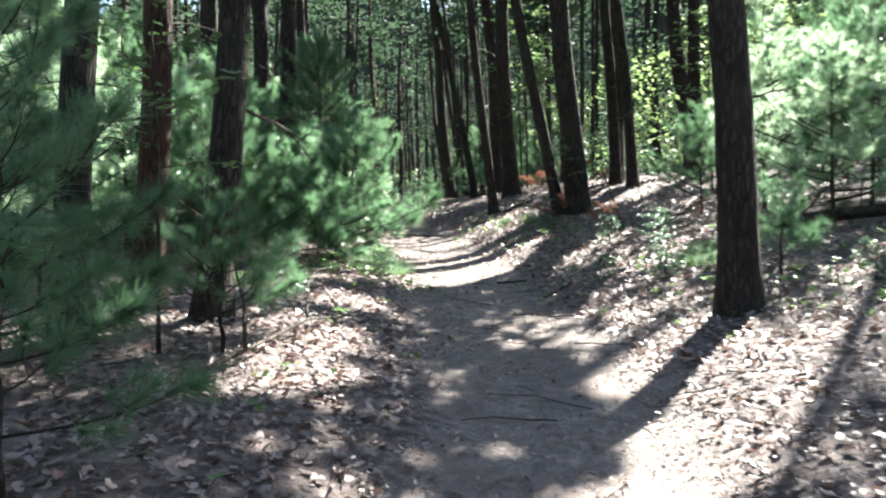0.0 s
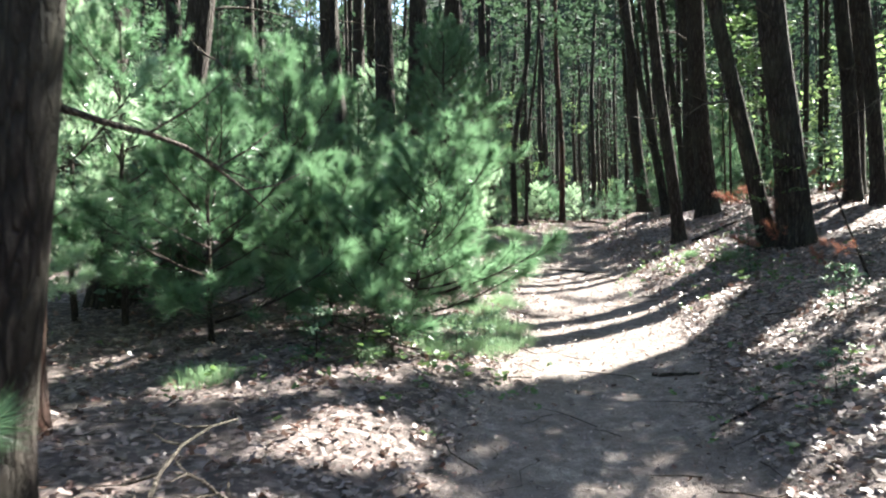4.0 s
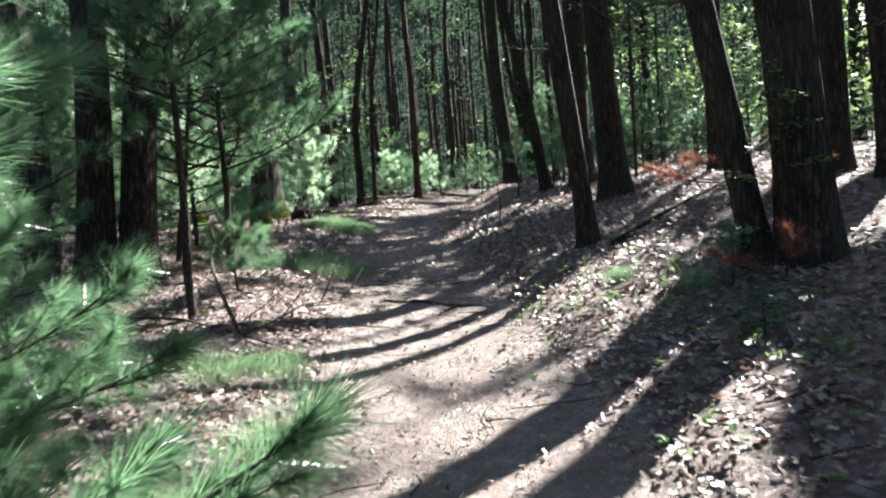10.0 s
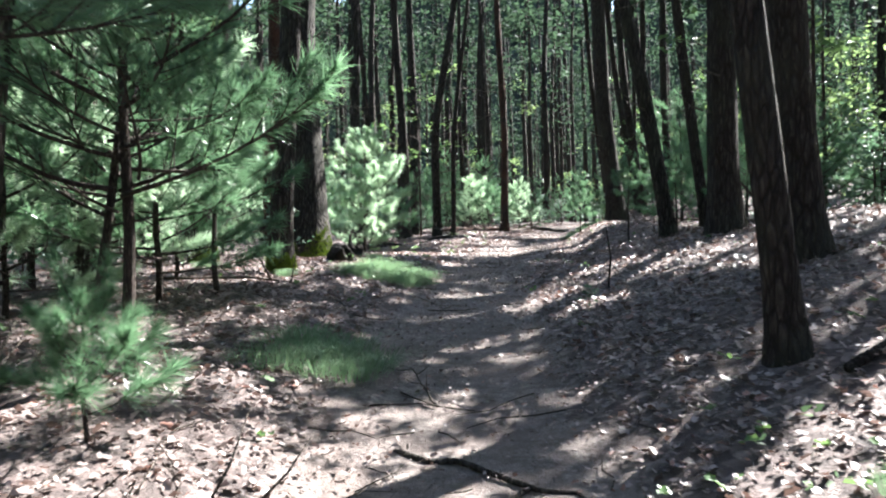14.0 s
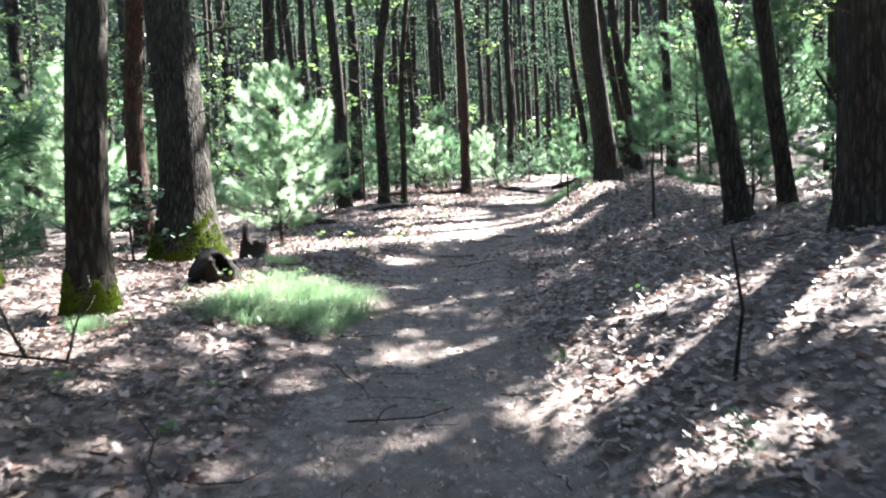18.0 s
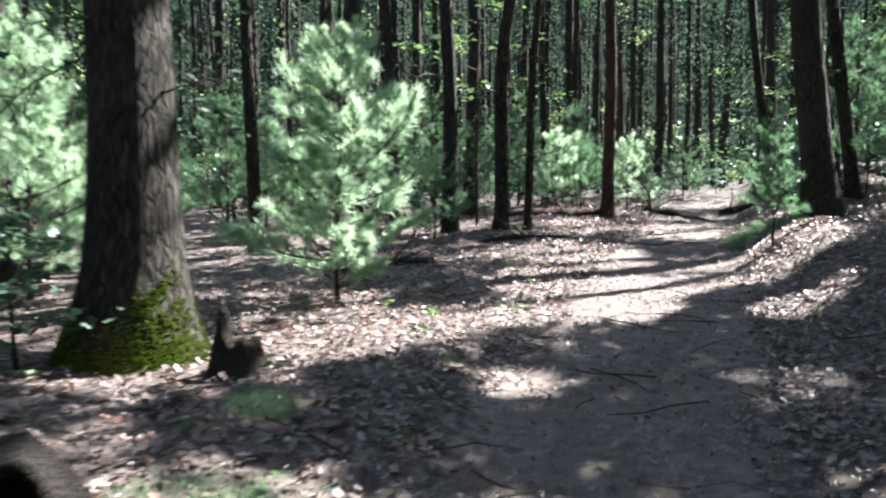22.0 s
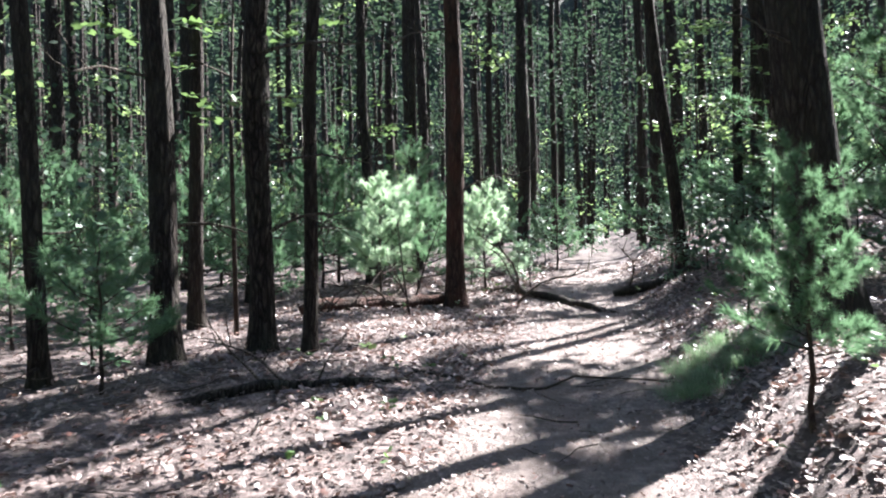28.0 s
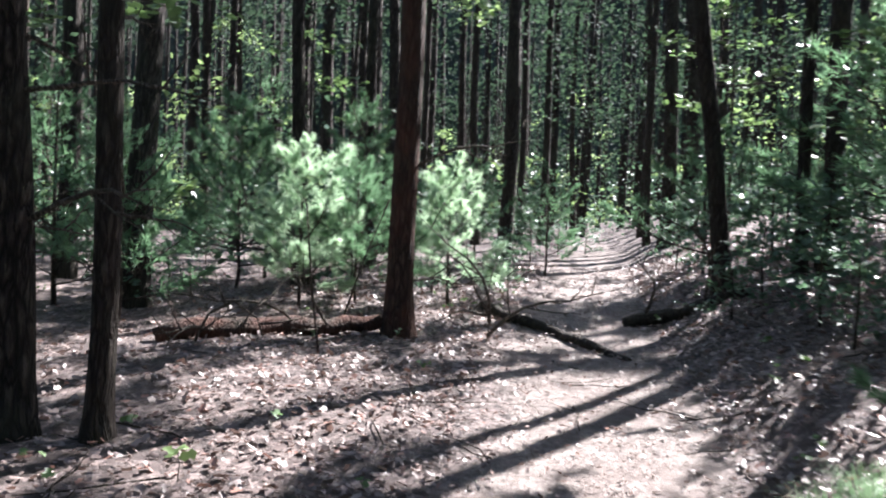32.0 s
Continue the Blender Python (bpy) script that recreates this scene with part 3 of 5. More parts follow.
def far_forest():
    """Single stems near enough to tell apart, and one stand of stems behind them."""
    rng = random.Random(5)
    spots = list(PLACED)
    rows = []
    while len(rows) < 720:
        x, y = rng.uniform(-34, 50), rng.uniform(-22, 92)
        d = x - float(along(y, 1))
        if abs(d) < (3.4 if y < 44 else 1.4 if y < 58 else 0) or (y < 20 and -4.5 < d < 6.0) or (y < 40 and -3.6 < d < 5):
            continue
        if y < 10 and rng.random() < 0.55:
            continue
        gap = 1.7 if y < 30 else 1.15
        if any((x - a) ** 2 + (y - b) ** 2 < gap**2 for a, b in spots):
            continue
        spots.append((x, y))
        rows.append((x, y, rng.uniform(0.75, 1.2), rng.uniform(0.9, 1.15), rng.uniform(0, 360), rng.randrange(6), rng.randrange(5)))
    rows.sort(key=lambda q: math.hypot(q[0] - 3, (q[1] - 22) * 0.7))
    for x, y, size, tall, turn, k, c in rows[:250]:
        if shades_gap(x, y):
            continue
        if -4 < x < 24:
            turn = crown_turn((x, y, gz(x, y)), (0, 0, 0), size, tall, c)
        t = thing("tree", pose(x, y, gz(x, y), 0, 0, turn), "slender dark pine trunk deep in the forest", "tree", "forest trees")
        t.scale = (size, size, tall)
        part("trunk", FAR_TRUNKS[k], t)
        part("crown", carved(c, pose(x, y, gz(x, y), 0, 0, turn) @ Matrix.Diagonal((size, size, tall, 1))), t)
    bodies = []
    behind = rows[250:]
    while len(behind) < 460:
        x, y = rng.uniform(-26, 46), rng.uniform(48, 92)
        if abs(x - float(along(y, 1))) < (1.4 if y < 58 else 0) or any((x - q[0]) ** 2 + (y - q[1]) ** 2 < 0.8 for q in behind):
            continue
        behind.append((x, y, rng.uniform(0.5, 1.3), rng.uniform(0.9, 1.15), rng.uniform(0, 360), 0, 0))
    for x, y, size, tall, turn, k, c in behind:
        r, a = 0.13 * size ** 2, radians(turn)
        base = Vector((x, y, gz(x, y) - 0.2))
        tip = base + Vector((math.cos(a) * 0.4, math.sin(a) * 0.4, HEIGHT * tall))
        bodies.append(tube([base, base.lerp(tip, 0.3) + Vector((0.08, 0, 0)), tip], [r * 1.2, r, r * 0.3], 7, cap=False))
    v, f = join(*bodies)
    tagged(new("far_trunks", mesh_of("far_trunks", v, f, BARK_FAR)), "dense stand of dark pine trunks in the distance", "tree trunks", kind="stuff")


far_forest()


def leaf_cloud(name, centres, radius, per, size, material, seed, label, category):
    """Leaves round many centres, as one mass of foliage seen through the stems."""
    rng = np.random.default_rng(seed)
    c = np.repeat(np.asarray(centres), per, 0)
    n = len(c)
    c = c + rng.normal(0, 1, (n, 3)) * np.repeat(np.asarray(radius), per, 0)[:, None] * (1, 1, 0.5)
    u = rng.normal(size=(n, 3)) * (1, 1, 0.5)
    u /= np.linalg.norm(u, axis=1)[:, None]
    w = np.cross(u, rng.normal(size=(n, 3)) + (0, 0, 0.8))
    w /= np.linalg.norm(w, axis=1)[:, None]
    ln = size * rng.uniform(0.5, 1.4, n)[:, None]
    if name == "high_boughs":
        keep = clear_of_gaps(c, rng)
        c, u, w, ln = c[keep], u[keep], w[keep], ln[keep]
    quads = np.stack([c - u * ln, c + w * ln * 0.55 - u * ln * 0.2, c + u * ln, c - w * ln * 0.55 - u * ln * 0.1], 1)
    return tagged(new(name, flat_mesh(name, quads, 4, material)), label, category, kind="stuff")


def distance():
    rng = random.Random(21)
    low, high = [], []
    while len(low) < 1500:
        x, y = rng.uniform(-30, 44), rng.uniform(8, 88)
        d = x - float(along(y, 1))
        if abs(d) < (7 if y < 40 else 2.6 if y < 56 else 0):
            continue
        low.append((x, y, gz(x, y) + 0.2 + 2.6 * rng.random() ** 1.5))
    while len(high) < 2500:
        x, y = rng.uniform(-34, 50), rng.uniform(14, 92)
        d = x - float(along(y, 1))
        up = rng.uniform(2.0, 15)
        if y < 46 and (-6 < d < 9 or (d > 0 and up > 0.6 * d)):
            continue
        if math.sin(x * 0.55 + 2) * math.sin(y * 0.31) + math.sin(up * 0.7 + x * 0.23) < 0.15:
            continue
        high.append((x, y, gz(x, y) + up))
    lit = []
    while len(lit) < 280:
        x, y = rng.uniform(-22, 40), rng.uniform(34, 80)
        d = x - float(along(y, 1))
        if abs(d) < (6 if y < 44 else 2.4 if y < 56 else 0):
            continue
        lit.append((x, y, gz(x, y) + 0.6 + 7.5 * rng.random() ** 1.6))
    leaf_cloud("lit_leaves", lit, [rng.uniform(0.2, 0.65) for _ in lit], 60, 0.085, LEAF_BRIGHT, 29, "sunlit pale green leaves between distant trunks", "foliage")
    leaf_cloud("far_undergrowth", low, [rng.uniform(0.3, 0.8) for _ in low], 40, 0.08, LEAF_SHRUB, 22, "sunlit green undergrowth between distant trunks", "undergrowth")
    leaf_cloud("far_foliage", high, [rng.uniform(0.5, 1.4) for _ in high], 84, 0.085, CANOPY, 23, "green forest foliage between distant trunks", "foliage")


distance()


# places to shade with added leaf clumps: x, y, half width, half length, number of clumps
SHADE_OVER = [(-0.9, -1.0, 0.8, 1.6, 16), (0.1, 3.2, 0.9, 2.6, 26), (0.8, 5.2, 0.8, 0.8, 9), (4.2, 7.6, 0.9, 1.0, 12), (2.4, 15.6, 1.1, 1.4, 16), (1.8, 17.6, 2.0, 1.5, 24), (3.0, 18.8, 1.0, 1.0, 10), (2.6, 21.3, 2.0, 1.4, 17),
               (2.9, 23.4, 1.3, 0.9, 14), (5.6, 23.8, 1.0, 2.2, 20), (4.4, 31.6, 1.7, 0.5, 14), (-2.3, 0.7, 0.9, 1.3, 22), (7.6, 34.5, 0.6, 1.2, 8), (-2.5, 4.0, 1.2, 2.0, 14), (-1.8, 12.0, 1.4, 2.0, 18), (8.5, 38.5, 1.2, 1.2, 10),
               (4.2, 4.4, 1.2, 1.3, 22), (0.4, 1.6, 0.6, 1.2, 12)]
SHADE_OVER += [(4.0, 21.5, 1.1, 2.2, 14), (4.2, 9.2, 0.9, 0.9, 16), (4.3, 8.4, 0.7, 0.5, 8), (2.2, 5.4, 1.0, 1.0, 14), (5.0, 11.0, 0.8, 1.0, 10), (-0.2, 24.3, 0.8, 0.6, 8), (1.9, 16.5, 1.0, 1.0, 10), (0.9, 22.2, 1.4, 0.7, 15),
                (3.2, 22.2, 1.2, 1.0, 16), (0.3, 25.4, 1.0, 0.7, 12), (-1.0, 28.0, 1.5, 1.2, 16), (1.6, 6.1, 0.8, 0.5, 8), (5.8, 25.5, 0.8, 1.2, 12), (1.7, 28.3, 1.3, 1.5, 34), (2.2, 31.6, 1.0, 1.0, 14), (5.3, 27.0, 0.5, 0.9, 8),
                (-2.4, 7.0, 1.0, 1.2, 12), (5.9, 30.6, 0.7, 0.5, 8)]
SHADE_OVER += [(1.9, 26.4, 0.9, 0.5, 14), (2.4, 23.0, 1.0, 0.5, 12), (0.9, 17.5, 1.1, 0.8, 10), (3.7, 8.0, 0.7, 0.5, 12), (3.3, 7.0, 0.4, 0.4, 5), (-0.2, 10.3, 0.8, 0.6, 12), (4.6, 12.9, 0.8, 0.8, 10), (4.7, 24.6, 0.8, 1.0, 18),
                (5.6, 25.0, 0.6, 0.8, 10), (1.2, 19.3, 0.9, 0.5, 4), (4.7, 15.3, 0.9, 1.0, 16), (5.5, 16.5, 0.9, 0.9, 12), (4.6, 17.2, 0.5, 0.5, 6), (0.6, 2.2, 0.8, 1.4, 14), (0.0, 0.5, 0.6, 0.7, 8), (1.3, 15.2, 0.6, 0.6, 10),
                (3.3, 6.5, 0.8, 0.6, 5), (3.3, 7.5, 0.5, 0.5, 10)]
SHADE_OVER += [(4.0, 6.7, 0.7, 0.7, 4), (5.6, 26.5, 0.7, 0.6, 9), (6.7, 27.6, 0.8, 0.6, 8), (4.3, 22.8, 0.6, 0.5, 8), (6.5, 27.2, 1.2, 1.0, 12), (7.2, 28.5, 1.0, 0.8, 9), (4.2, 16.0, 0.8, 0.8, 10), (5.4, 25.2, 0.8, 0.8, 16),
                (6.4, 25.8, 0.9, 0.9, 16), (3.4, 24.6, 0.7, 0.6, 8)]


def overhead():
    """Unseen leaf clumps, added high on the sunny side to shade stretches of trail, trunks and pines."""
    rng = random.Random(91)
    spots = []
    for x, y, rx, ry, n in SHADE_OVER:
        for _ in range(n):
            q = Vector((x + rx * rng.uniform(-1, 1), y + ry * rng.uniform(-1, 1), 0))
            q.z = gz(q.x, q.y)
            spots.append(q + TO_SUN * rng.uniform(11.5, 19))
    for x, y in ((0.45, 19.87), (-0.8, 20.95)):
        for k in range(14):
            spots.append(Vector((x - 0.25 + rng.uniform(-0.15, 0.1), y + rng.uniform(-0.1, 0.1), gz(x, y) + 0.3 + 0.3 * k)) + TO_SUN * rng.uniform(11, 16))
    for x, y in ((-1.0, 11.7), (-1.4, 8.2), (-1.5, 10.0), (-2.7, 10.5), (-1.0, 9.2)):
        for k in range(20):
            spots.append(Vector((x + rng.uniform(-0.7, 0.7), y + rng.uniform(-0.7, 0.7), gz(x, y) + 1.0 + 0.12 * k)) + TO_SUN * rng.uniform(11, 17))
    for x, y, h in ((-2.6, 0.9, 1.2), (-2.2, -0.6, 1.0), (-3.4, 1.6, 1.8), (-2.4, 0.2, 0.6)):
        for k in range(16):
            spots.append(Vector((x + rng.uniform(-0.7, 0.7), y + rng.uniform(-0.7, 0.7), gz(x, y) + h + rng.uniform(-0.5, 0.5))) + TO_SUN * rng.uniform(11, 17))
    leaf_cloud("high_boughs", [tuple(q) for q in spots], [rng.uniform(0.2, 0.42) for _ in spots], 30, 0.15, CANOPY, 24, "unseen green leaf clumps added overhead to shade the trail", "canopy")


overhead()


def bank_foliage():
    """Leaves of the open wood up the bank, in the colour lightened for sun."""
    rng = random.Random(55)
    spots = []
    while len(spots) < 420:
        y = rng.uniform(7, 34)
        d = rng.uniform(6.5, 17)
        up = rng.uniform(0.8, 5.5)
        x = float(along(y, 1)) + d
        if up > 0.55 * d:
            continue
        spots.append((x, y, gz(x, y) + up))
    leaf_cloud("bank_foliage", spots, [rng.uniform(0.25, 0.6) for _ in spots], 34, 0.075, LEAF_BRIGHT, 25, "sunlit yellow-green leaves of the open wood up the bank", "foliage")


bank_foliage()


def backdrop():
    """An added backdrop: a wooded rise all round, beyond the last stems, that hides the sky."""
    rng = random.Random(77)
    sides, rings = 240, 14
    verts, faces = [], []
    crest = [44 + 5 * math.sin(k * 0.35) + 4 * math.sin(k * 1.3 + 2) + rng.uniform(-2.5, 2.5) for k in range(sides)]
    for i in range(rings + 1):
        for k in range(sides):
            a = 2 * math.pi * k / sides
            r = 96 + 16 * i / rings + rng.uniform(-2.0, 2.0)
            verts.append((6 + math.cos(a) * r, 24 + math.sin(a) * r, -8 + (crest[k] + 8) * i / rings + rng.uniform(-0.8, 0.8)))
    for i in range(rings):
        for k in range(sides):
            b = (k + 1) % sides
            faces.append((i * sides + b, i * sides + k, i * sides + k + sides, i * sides + b + sides))
    tagged(new("backdrop", mesh_of("backdrop", verts, faces, WOODS, False)), "added backdrop of a dark wooded hillside beyond the trees", "hillside", kind="structure")


backdrop()


# ---- young pines: limbs that carry tufts of long needles ----
def tufts(rng, where, along_dir, count, length, width):
    """Needles that fan out from each place round its direction, one thin blade each."""
    n = len(where)
    w = np.repeat(where, count, 0)
    d = np.repeat(along_dir, count, 0)
    v = rng.normal(size=(n * count, 3))
    v -= d * (v * d).sum(1)[:, None]
    v /= np.linalg.norm(v, axis=1)[:, None]
    a = rng.uniform(0.1, 1.3, n * count)[:, None]
    q = d * np.cos(a) + v * np.sin(a) + np.array([0, 0, -0.06])
    ln = length * rng.uniform(0.6, 1.15, n * count)[:, None]
    side = np.cross(q, rng.normal(size=(n * count, 3)))
    side /= np.linalg.norm(side, axis=1)[:, None]
    base = w - d * rng.uniform(0, 0.05, n * count)[:, None]
    return np.stack([base - side * width / 2, base + side * width / 2, base + q * ln], 1)


def limb_meshes(seed, length, needle, width, per, tips, material):
    """One limb: a stem with side twigs, and the needles on it, as two meshes."""
    rng = np.random.default_rng(seed)
    k = 7
    s = np.linspace(0, 1, k)
    pts = np.stack([s * length, 0.06 * length * np.sin(s * 3 + seed), 0.14 * length * s**2 - 0.06 * length * np.sin(s * 2)], 1)
    bodies = [tube(pts, [0.009 * (length + 0.3) * (1 - 0.75 * q) for q in s], 5)]
    where, dirs = [], []
    for i in range(tips):
        f = 0.22 + 0.78 * i / (tips - 1)
        p = np.array([np.interp(f, s, pts[:, c]) for c in range(3)])
        turn = (1 if i % 2 else -1) * rng.uniform(0.5, 1.1) * (1 - f * 0.75)
        ln = length * (0.42 * (1 - f) + 0.1) * rng.uniform(0.7, 1.2)
        d = np.array([math.cos(turn), math.sin(turn), rng.uniform(0.0, 0.55)])
        d /= np.linalg.norm(d)
        e = p + d * ln
        bodies.append(tube([p, (p + e) / 2 + (0, 0, -0.01), e], [0.004, 0.003, 0.002], 4))
        for g in (0.62, 1.0):
            if rng.random() < 0.92:
                where.append(p + d * ln * g)
                dirs.append(d)
    where.append(pts[-1])
    dirs.append((pts[-1] - pts[-2]) / np.linalg.norm(pts[-1] - pts[-2]))
    v, f = join(*bodies)
    blades = tufts(rng, np.array(where), np.array(dirs), per, needle, width)
    return mesh_of("limb", v, f, TWIG), flat_mesh("needles", blades, 3, material)


def limb_set(material, width, per, length=0.13, tips=11):
    return [limb_meshes(60 + k, 0.75 + 0.1 * k, length, width, per, tips + k % 3, material) for k in range(5)]


# pale limbs carry the needle colour that has sunlight in it
BOUGHS = {"near": limb_set(NEEDLE, 0.0035, 76, 0.165, 11), "far": limb_set(NEEDLE, 0.006, 34), "pale": limb_set(NEEDLE_SUNLIT, 0.0075, 48),
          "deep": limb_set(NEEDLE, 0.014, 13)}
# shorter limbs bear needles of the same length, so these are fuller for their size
SHORT = {"near": limb_set(NEEDLE, 0.006, 60, 0.3, 6), "far": limb_set(NEEDLE, 0.011, 30, 0.25, 7), "pale": limb_set(NEEDLE_SUNLIT, 0.013, 40, 0.25, 8), "deep": BOUGHS["deep"]}


def stem_mesh(height, r, lean, seed):
    rng = random.Random(seed)
    pts = [(lean[0] * h + 0.015 * rng.uniform(-1, 1), lean[1] * h + 0.015 * rng.uniform(-1, 1), h) for h in [-0.1] + [height * i / 9 for i in range(10)]]
    v, f = tube(pts, [r * (1 - 0.8 * max(p[2], 0) / height) for p in pts], 7)
    return mesh_of("trunk", v, f, TWIG)


def young_pine(x, y, height, spread, low, kind, seed, label, lean=(0, 0), count=None, open_to=None):
    """A young pine: rings of limbs from `low` up to the top; open_to: a side (degrees) with few limbs."""
    rng = random.Random(seed)
    t = thing("young_pine", pose(x, y, gz(x, y)), label, "young pine", "young pines")
    part("trunk", stem_mesh(height, 0.008 + 0.009 * height, lean, seed), t)
    count = count or int(12 + 10 * height)
    for k in range(count):
        f = (k + 0.5) / count
        h = low + (height * 0.98 - low) * f
        a = k * 137.5 + rng.uniform(-25, 25)
        ln = spread * (1.0 - 0.78 * f**1.3) * (rng.uniform(0.75, 1.15) if kind != "pale" else rng.choice((0.5, 0.8, 1.0, 1.3)) * rng.uniform(0.85, 1.15))
        size = max(ln / 0.95, 0.28)
        limb, needles = (BOUGHS if size > 0.62 else SHORT)[kind][rng.randrange(5)]
        m = Matrix.Translation((lean[0] * h, lean[1] * h, h)) @ pose(0, 0, 0, rng.uniform(-20, 20), -14 - 38 * f + rng.uniform(-12, 12), a)
        l = part("limb", limb, t, "", m @ Matrix.Diagonal((size, size, size, 1)))
        part("needles", needles, l)
    return t


FEATHERY = "young white pine with long feathery green needles"

# beside the start
young_pine(-2.6, 0.9, 2.2, 1.0, 0.3, "near", 1, FEATHERY)
young_pine(-3.5, 1.6, 2.8, 1.2, 0.3, "near", 2, FEATHERY)
young_pine(-1.5, 1.9, 0.9, 0.5, 0.25, "near", 3, FEATHERY)
young_pine(-3.8, 4.5, 2.6, 1.2, 0.3, "pale", 4, FEATHERY)
young_pine(-3.0, 5.6, 2.6, 1.0, 0.4, "pale", 62, FEATHERY)
young_pine(-3.3, 7.5, 3.0, 1.2, 0.5, "pale", 63, FEATHERY)
young_pine(-4.6, 7.0, 3.4, 1.3, 0.5, "pale", 5, FEATHERY)
young_pine(3.4, 2.8, 0.75, 0.45, 0.15, "near", 6, "small young pine beside a thick dark trunk")
# thicket on the shoulder, into the trail's edge
young_pine(-0.15, 7.15, 1.8, 1.0, 0.12, "near", 10, "bushy young white pine leaning into the trail", (0.24, 0), 54)
young_pine(-0.85, 7.3, 1.35, 1.05, 0.1, "near", 11, FEATHERY, (0.05, 0), 40)
young_pine(-0.5, 8.7, 1.8, 0.95, 0.1, "near", 12, FEATHERY, (0.1, 0), 38)
young_pine(-1.4, 8.2, 2.7, 1.3, 0.15, "near", 13, FEATHERY, (0, 0), 44)
young_pine(-1.75, 6.6, 2.1, 1.1, 0.12, "near", 14, FEATHERY, (0, 0), 36)
young_pine(-2.7, 7.2, 2.9, 1.3, 0.2, "far", 15, FEATHERY)
young_pine(-1.5, 10.0, 3.2, 1.2, 0.2, "far", 16, FEATHERY)
young_pine(-2.7, 10.5, 3.6, 1.5, 0.4, "far", 17, FEATHERY)
young_pine(0.02, 8.0, 0.6, 0.45, 0.05, "near", 18, "low young pine at the trail's edge", (0, 0), 16)
young_pine(-0.45, 6.35, 0.6, 0.6, 0.05, "near", 51, "low young pine at the edge of a thicket", (0, 0), 14)
young_pine(-1.0, 11.7, 2.6, 1.0, 0.3, "far", 60, "dark young pine beside two close trunks", count=26)
# taller ones with bare lower stems
young_pine(0.25, 12.05, 3.6, 1.1, 1.7, "far", 20, "slender young pine with a bare lower stem")
young_pine(0.42, 13.95, 3.8, 1.3, 1.05, "far", 21, "slender young pine with a bare lower stem")
young_pine(-0.3, 15.4, 3.8, 1.4, 0.8, "far", 22, "slender young pine with a bare lower stem", (0.12, 0))
young_pine(0.55, 12.9, 0.6, 0.45, 0.1, "near", 23, "low young pine in leaf litter")
young_pine(-0.95, 17.2, 3.6, 1.5, 0.25, "pale", 24, FEATHERY)
young_pine(-0.3, 17.0, 3.0, 1.2, 0.25, "far", 25, FEATHERY)
young_pine(-1.9, 18.0, 3.4, 1.4, 0.4, "far", 26, FEATHERY)
young_pine(0.15, 17.4, 2.5, 0.62, 1.0, "near", 27, FEATHERY)
young_pine(-1.3, 16.1, 2.4, 1.2, 0.2, "pale", 54, FEATHERY)
young_pine(-0.5, 18.4, 1.8, 0.9, 0.2, "far", 55, FEATHERY)
young_pine(-2.4, 15.8, 3.4, 1.4, 0.4, "far", 28, FEATHERY)
young_pine(-2.2, 21.2, 2.6, 1.2, 0.3, "far", 29, FEATHERY)
young_pine(-2.6, 23.2, 2.8, 1.2, 0.3, "far", 30, FEATHERY)
# pale ones past the mossy tree, the sun put into their needle colour
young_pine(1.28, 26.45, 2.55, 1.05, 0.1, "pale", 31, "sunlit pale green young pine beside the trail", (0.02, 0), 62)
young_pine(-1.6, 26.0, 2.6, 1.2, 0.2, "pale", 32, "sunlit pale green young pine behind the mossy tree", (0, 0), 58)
young_pine(6.45, 28.95, 1.35, 0.4, 0.4, "far", 33, "fluffy young pine on the bank beside the trail", (0, 0), 34)
young_pine(7.4, 31.4, 0.8, 0.4, 0.2, "far", 36, "thin young pine on the bank beside the trail", (0, 0), 14)
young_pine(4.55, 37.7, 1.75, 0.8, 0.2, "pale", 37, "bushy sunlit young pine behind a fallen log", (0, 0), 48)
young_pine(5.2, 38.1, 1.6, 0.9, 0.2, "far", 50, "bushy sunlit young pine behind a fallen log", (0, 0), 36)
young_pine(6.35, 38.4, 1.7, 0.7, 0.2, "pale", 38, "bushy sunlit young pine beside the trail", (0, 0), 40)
young_pine(5.4, 41.0, 2.6, 1.3, 0.3, "far", 39, FEATHERY)
young_pine(3.6, 40.5, 2.6, 1.3, 0.3, "far", 40, FEATHERY)
young_pine(-2.2, -0.6, 1.7, 0.6, 0.2, "near", 46, "dark young pine close beside the trail")
# ones in the open wood on the right, three with the sunlit needle colour
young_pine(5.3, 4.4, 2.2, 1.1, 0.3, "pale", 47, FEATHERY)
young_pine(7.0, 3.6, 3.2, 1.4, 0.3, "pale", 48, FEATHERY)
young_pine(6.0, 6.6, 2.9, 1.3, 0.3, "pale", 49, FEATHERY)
young_pine(6.4, 5.0, 2.6, 1.3, 0.3, "far", 41, FEATHERY)
young_pine(7.8, 6.4, 3.4, 1.5, 0.4, "far", 42, FEATHERY)
young_pine(5.6, 7.6, 1.6, 0.9, 0.2, "far", 43, FEATHERY)
young_pine(8.8, 8.6, 3.8, 1.5, 0.5, "far", 44, FEATHERY)
young_pine(6.8, 9.0, 1.8, 0.9, 0.2, "far", 45, FEATHERY)

young_pine(6.2, 23.85, 1.5, 0.5, 0.75, "far", 61, "slim young pine with a bare lower stem on the bank", count=16)
young_pine(8.8, 28.4, 3.2, 1.1, 0.8, "far", 52, "sunlit young pine up the bank", count=24)
young_pine(9.4, 26.6, 3.2, 1.3, 0.5, "far", 53, "young pine up the bank")

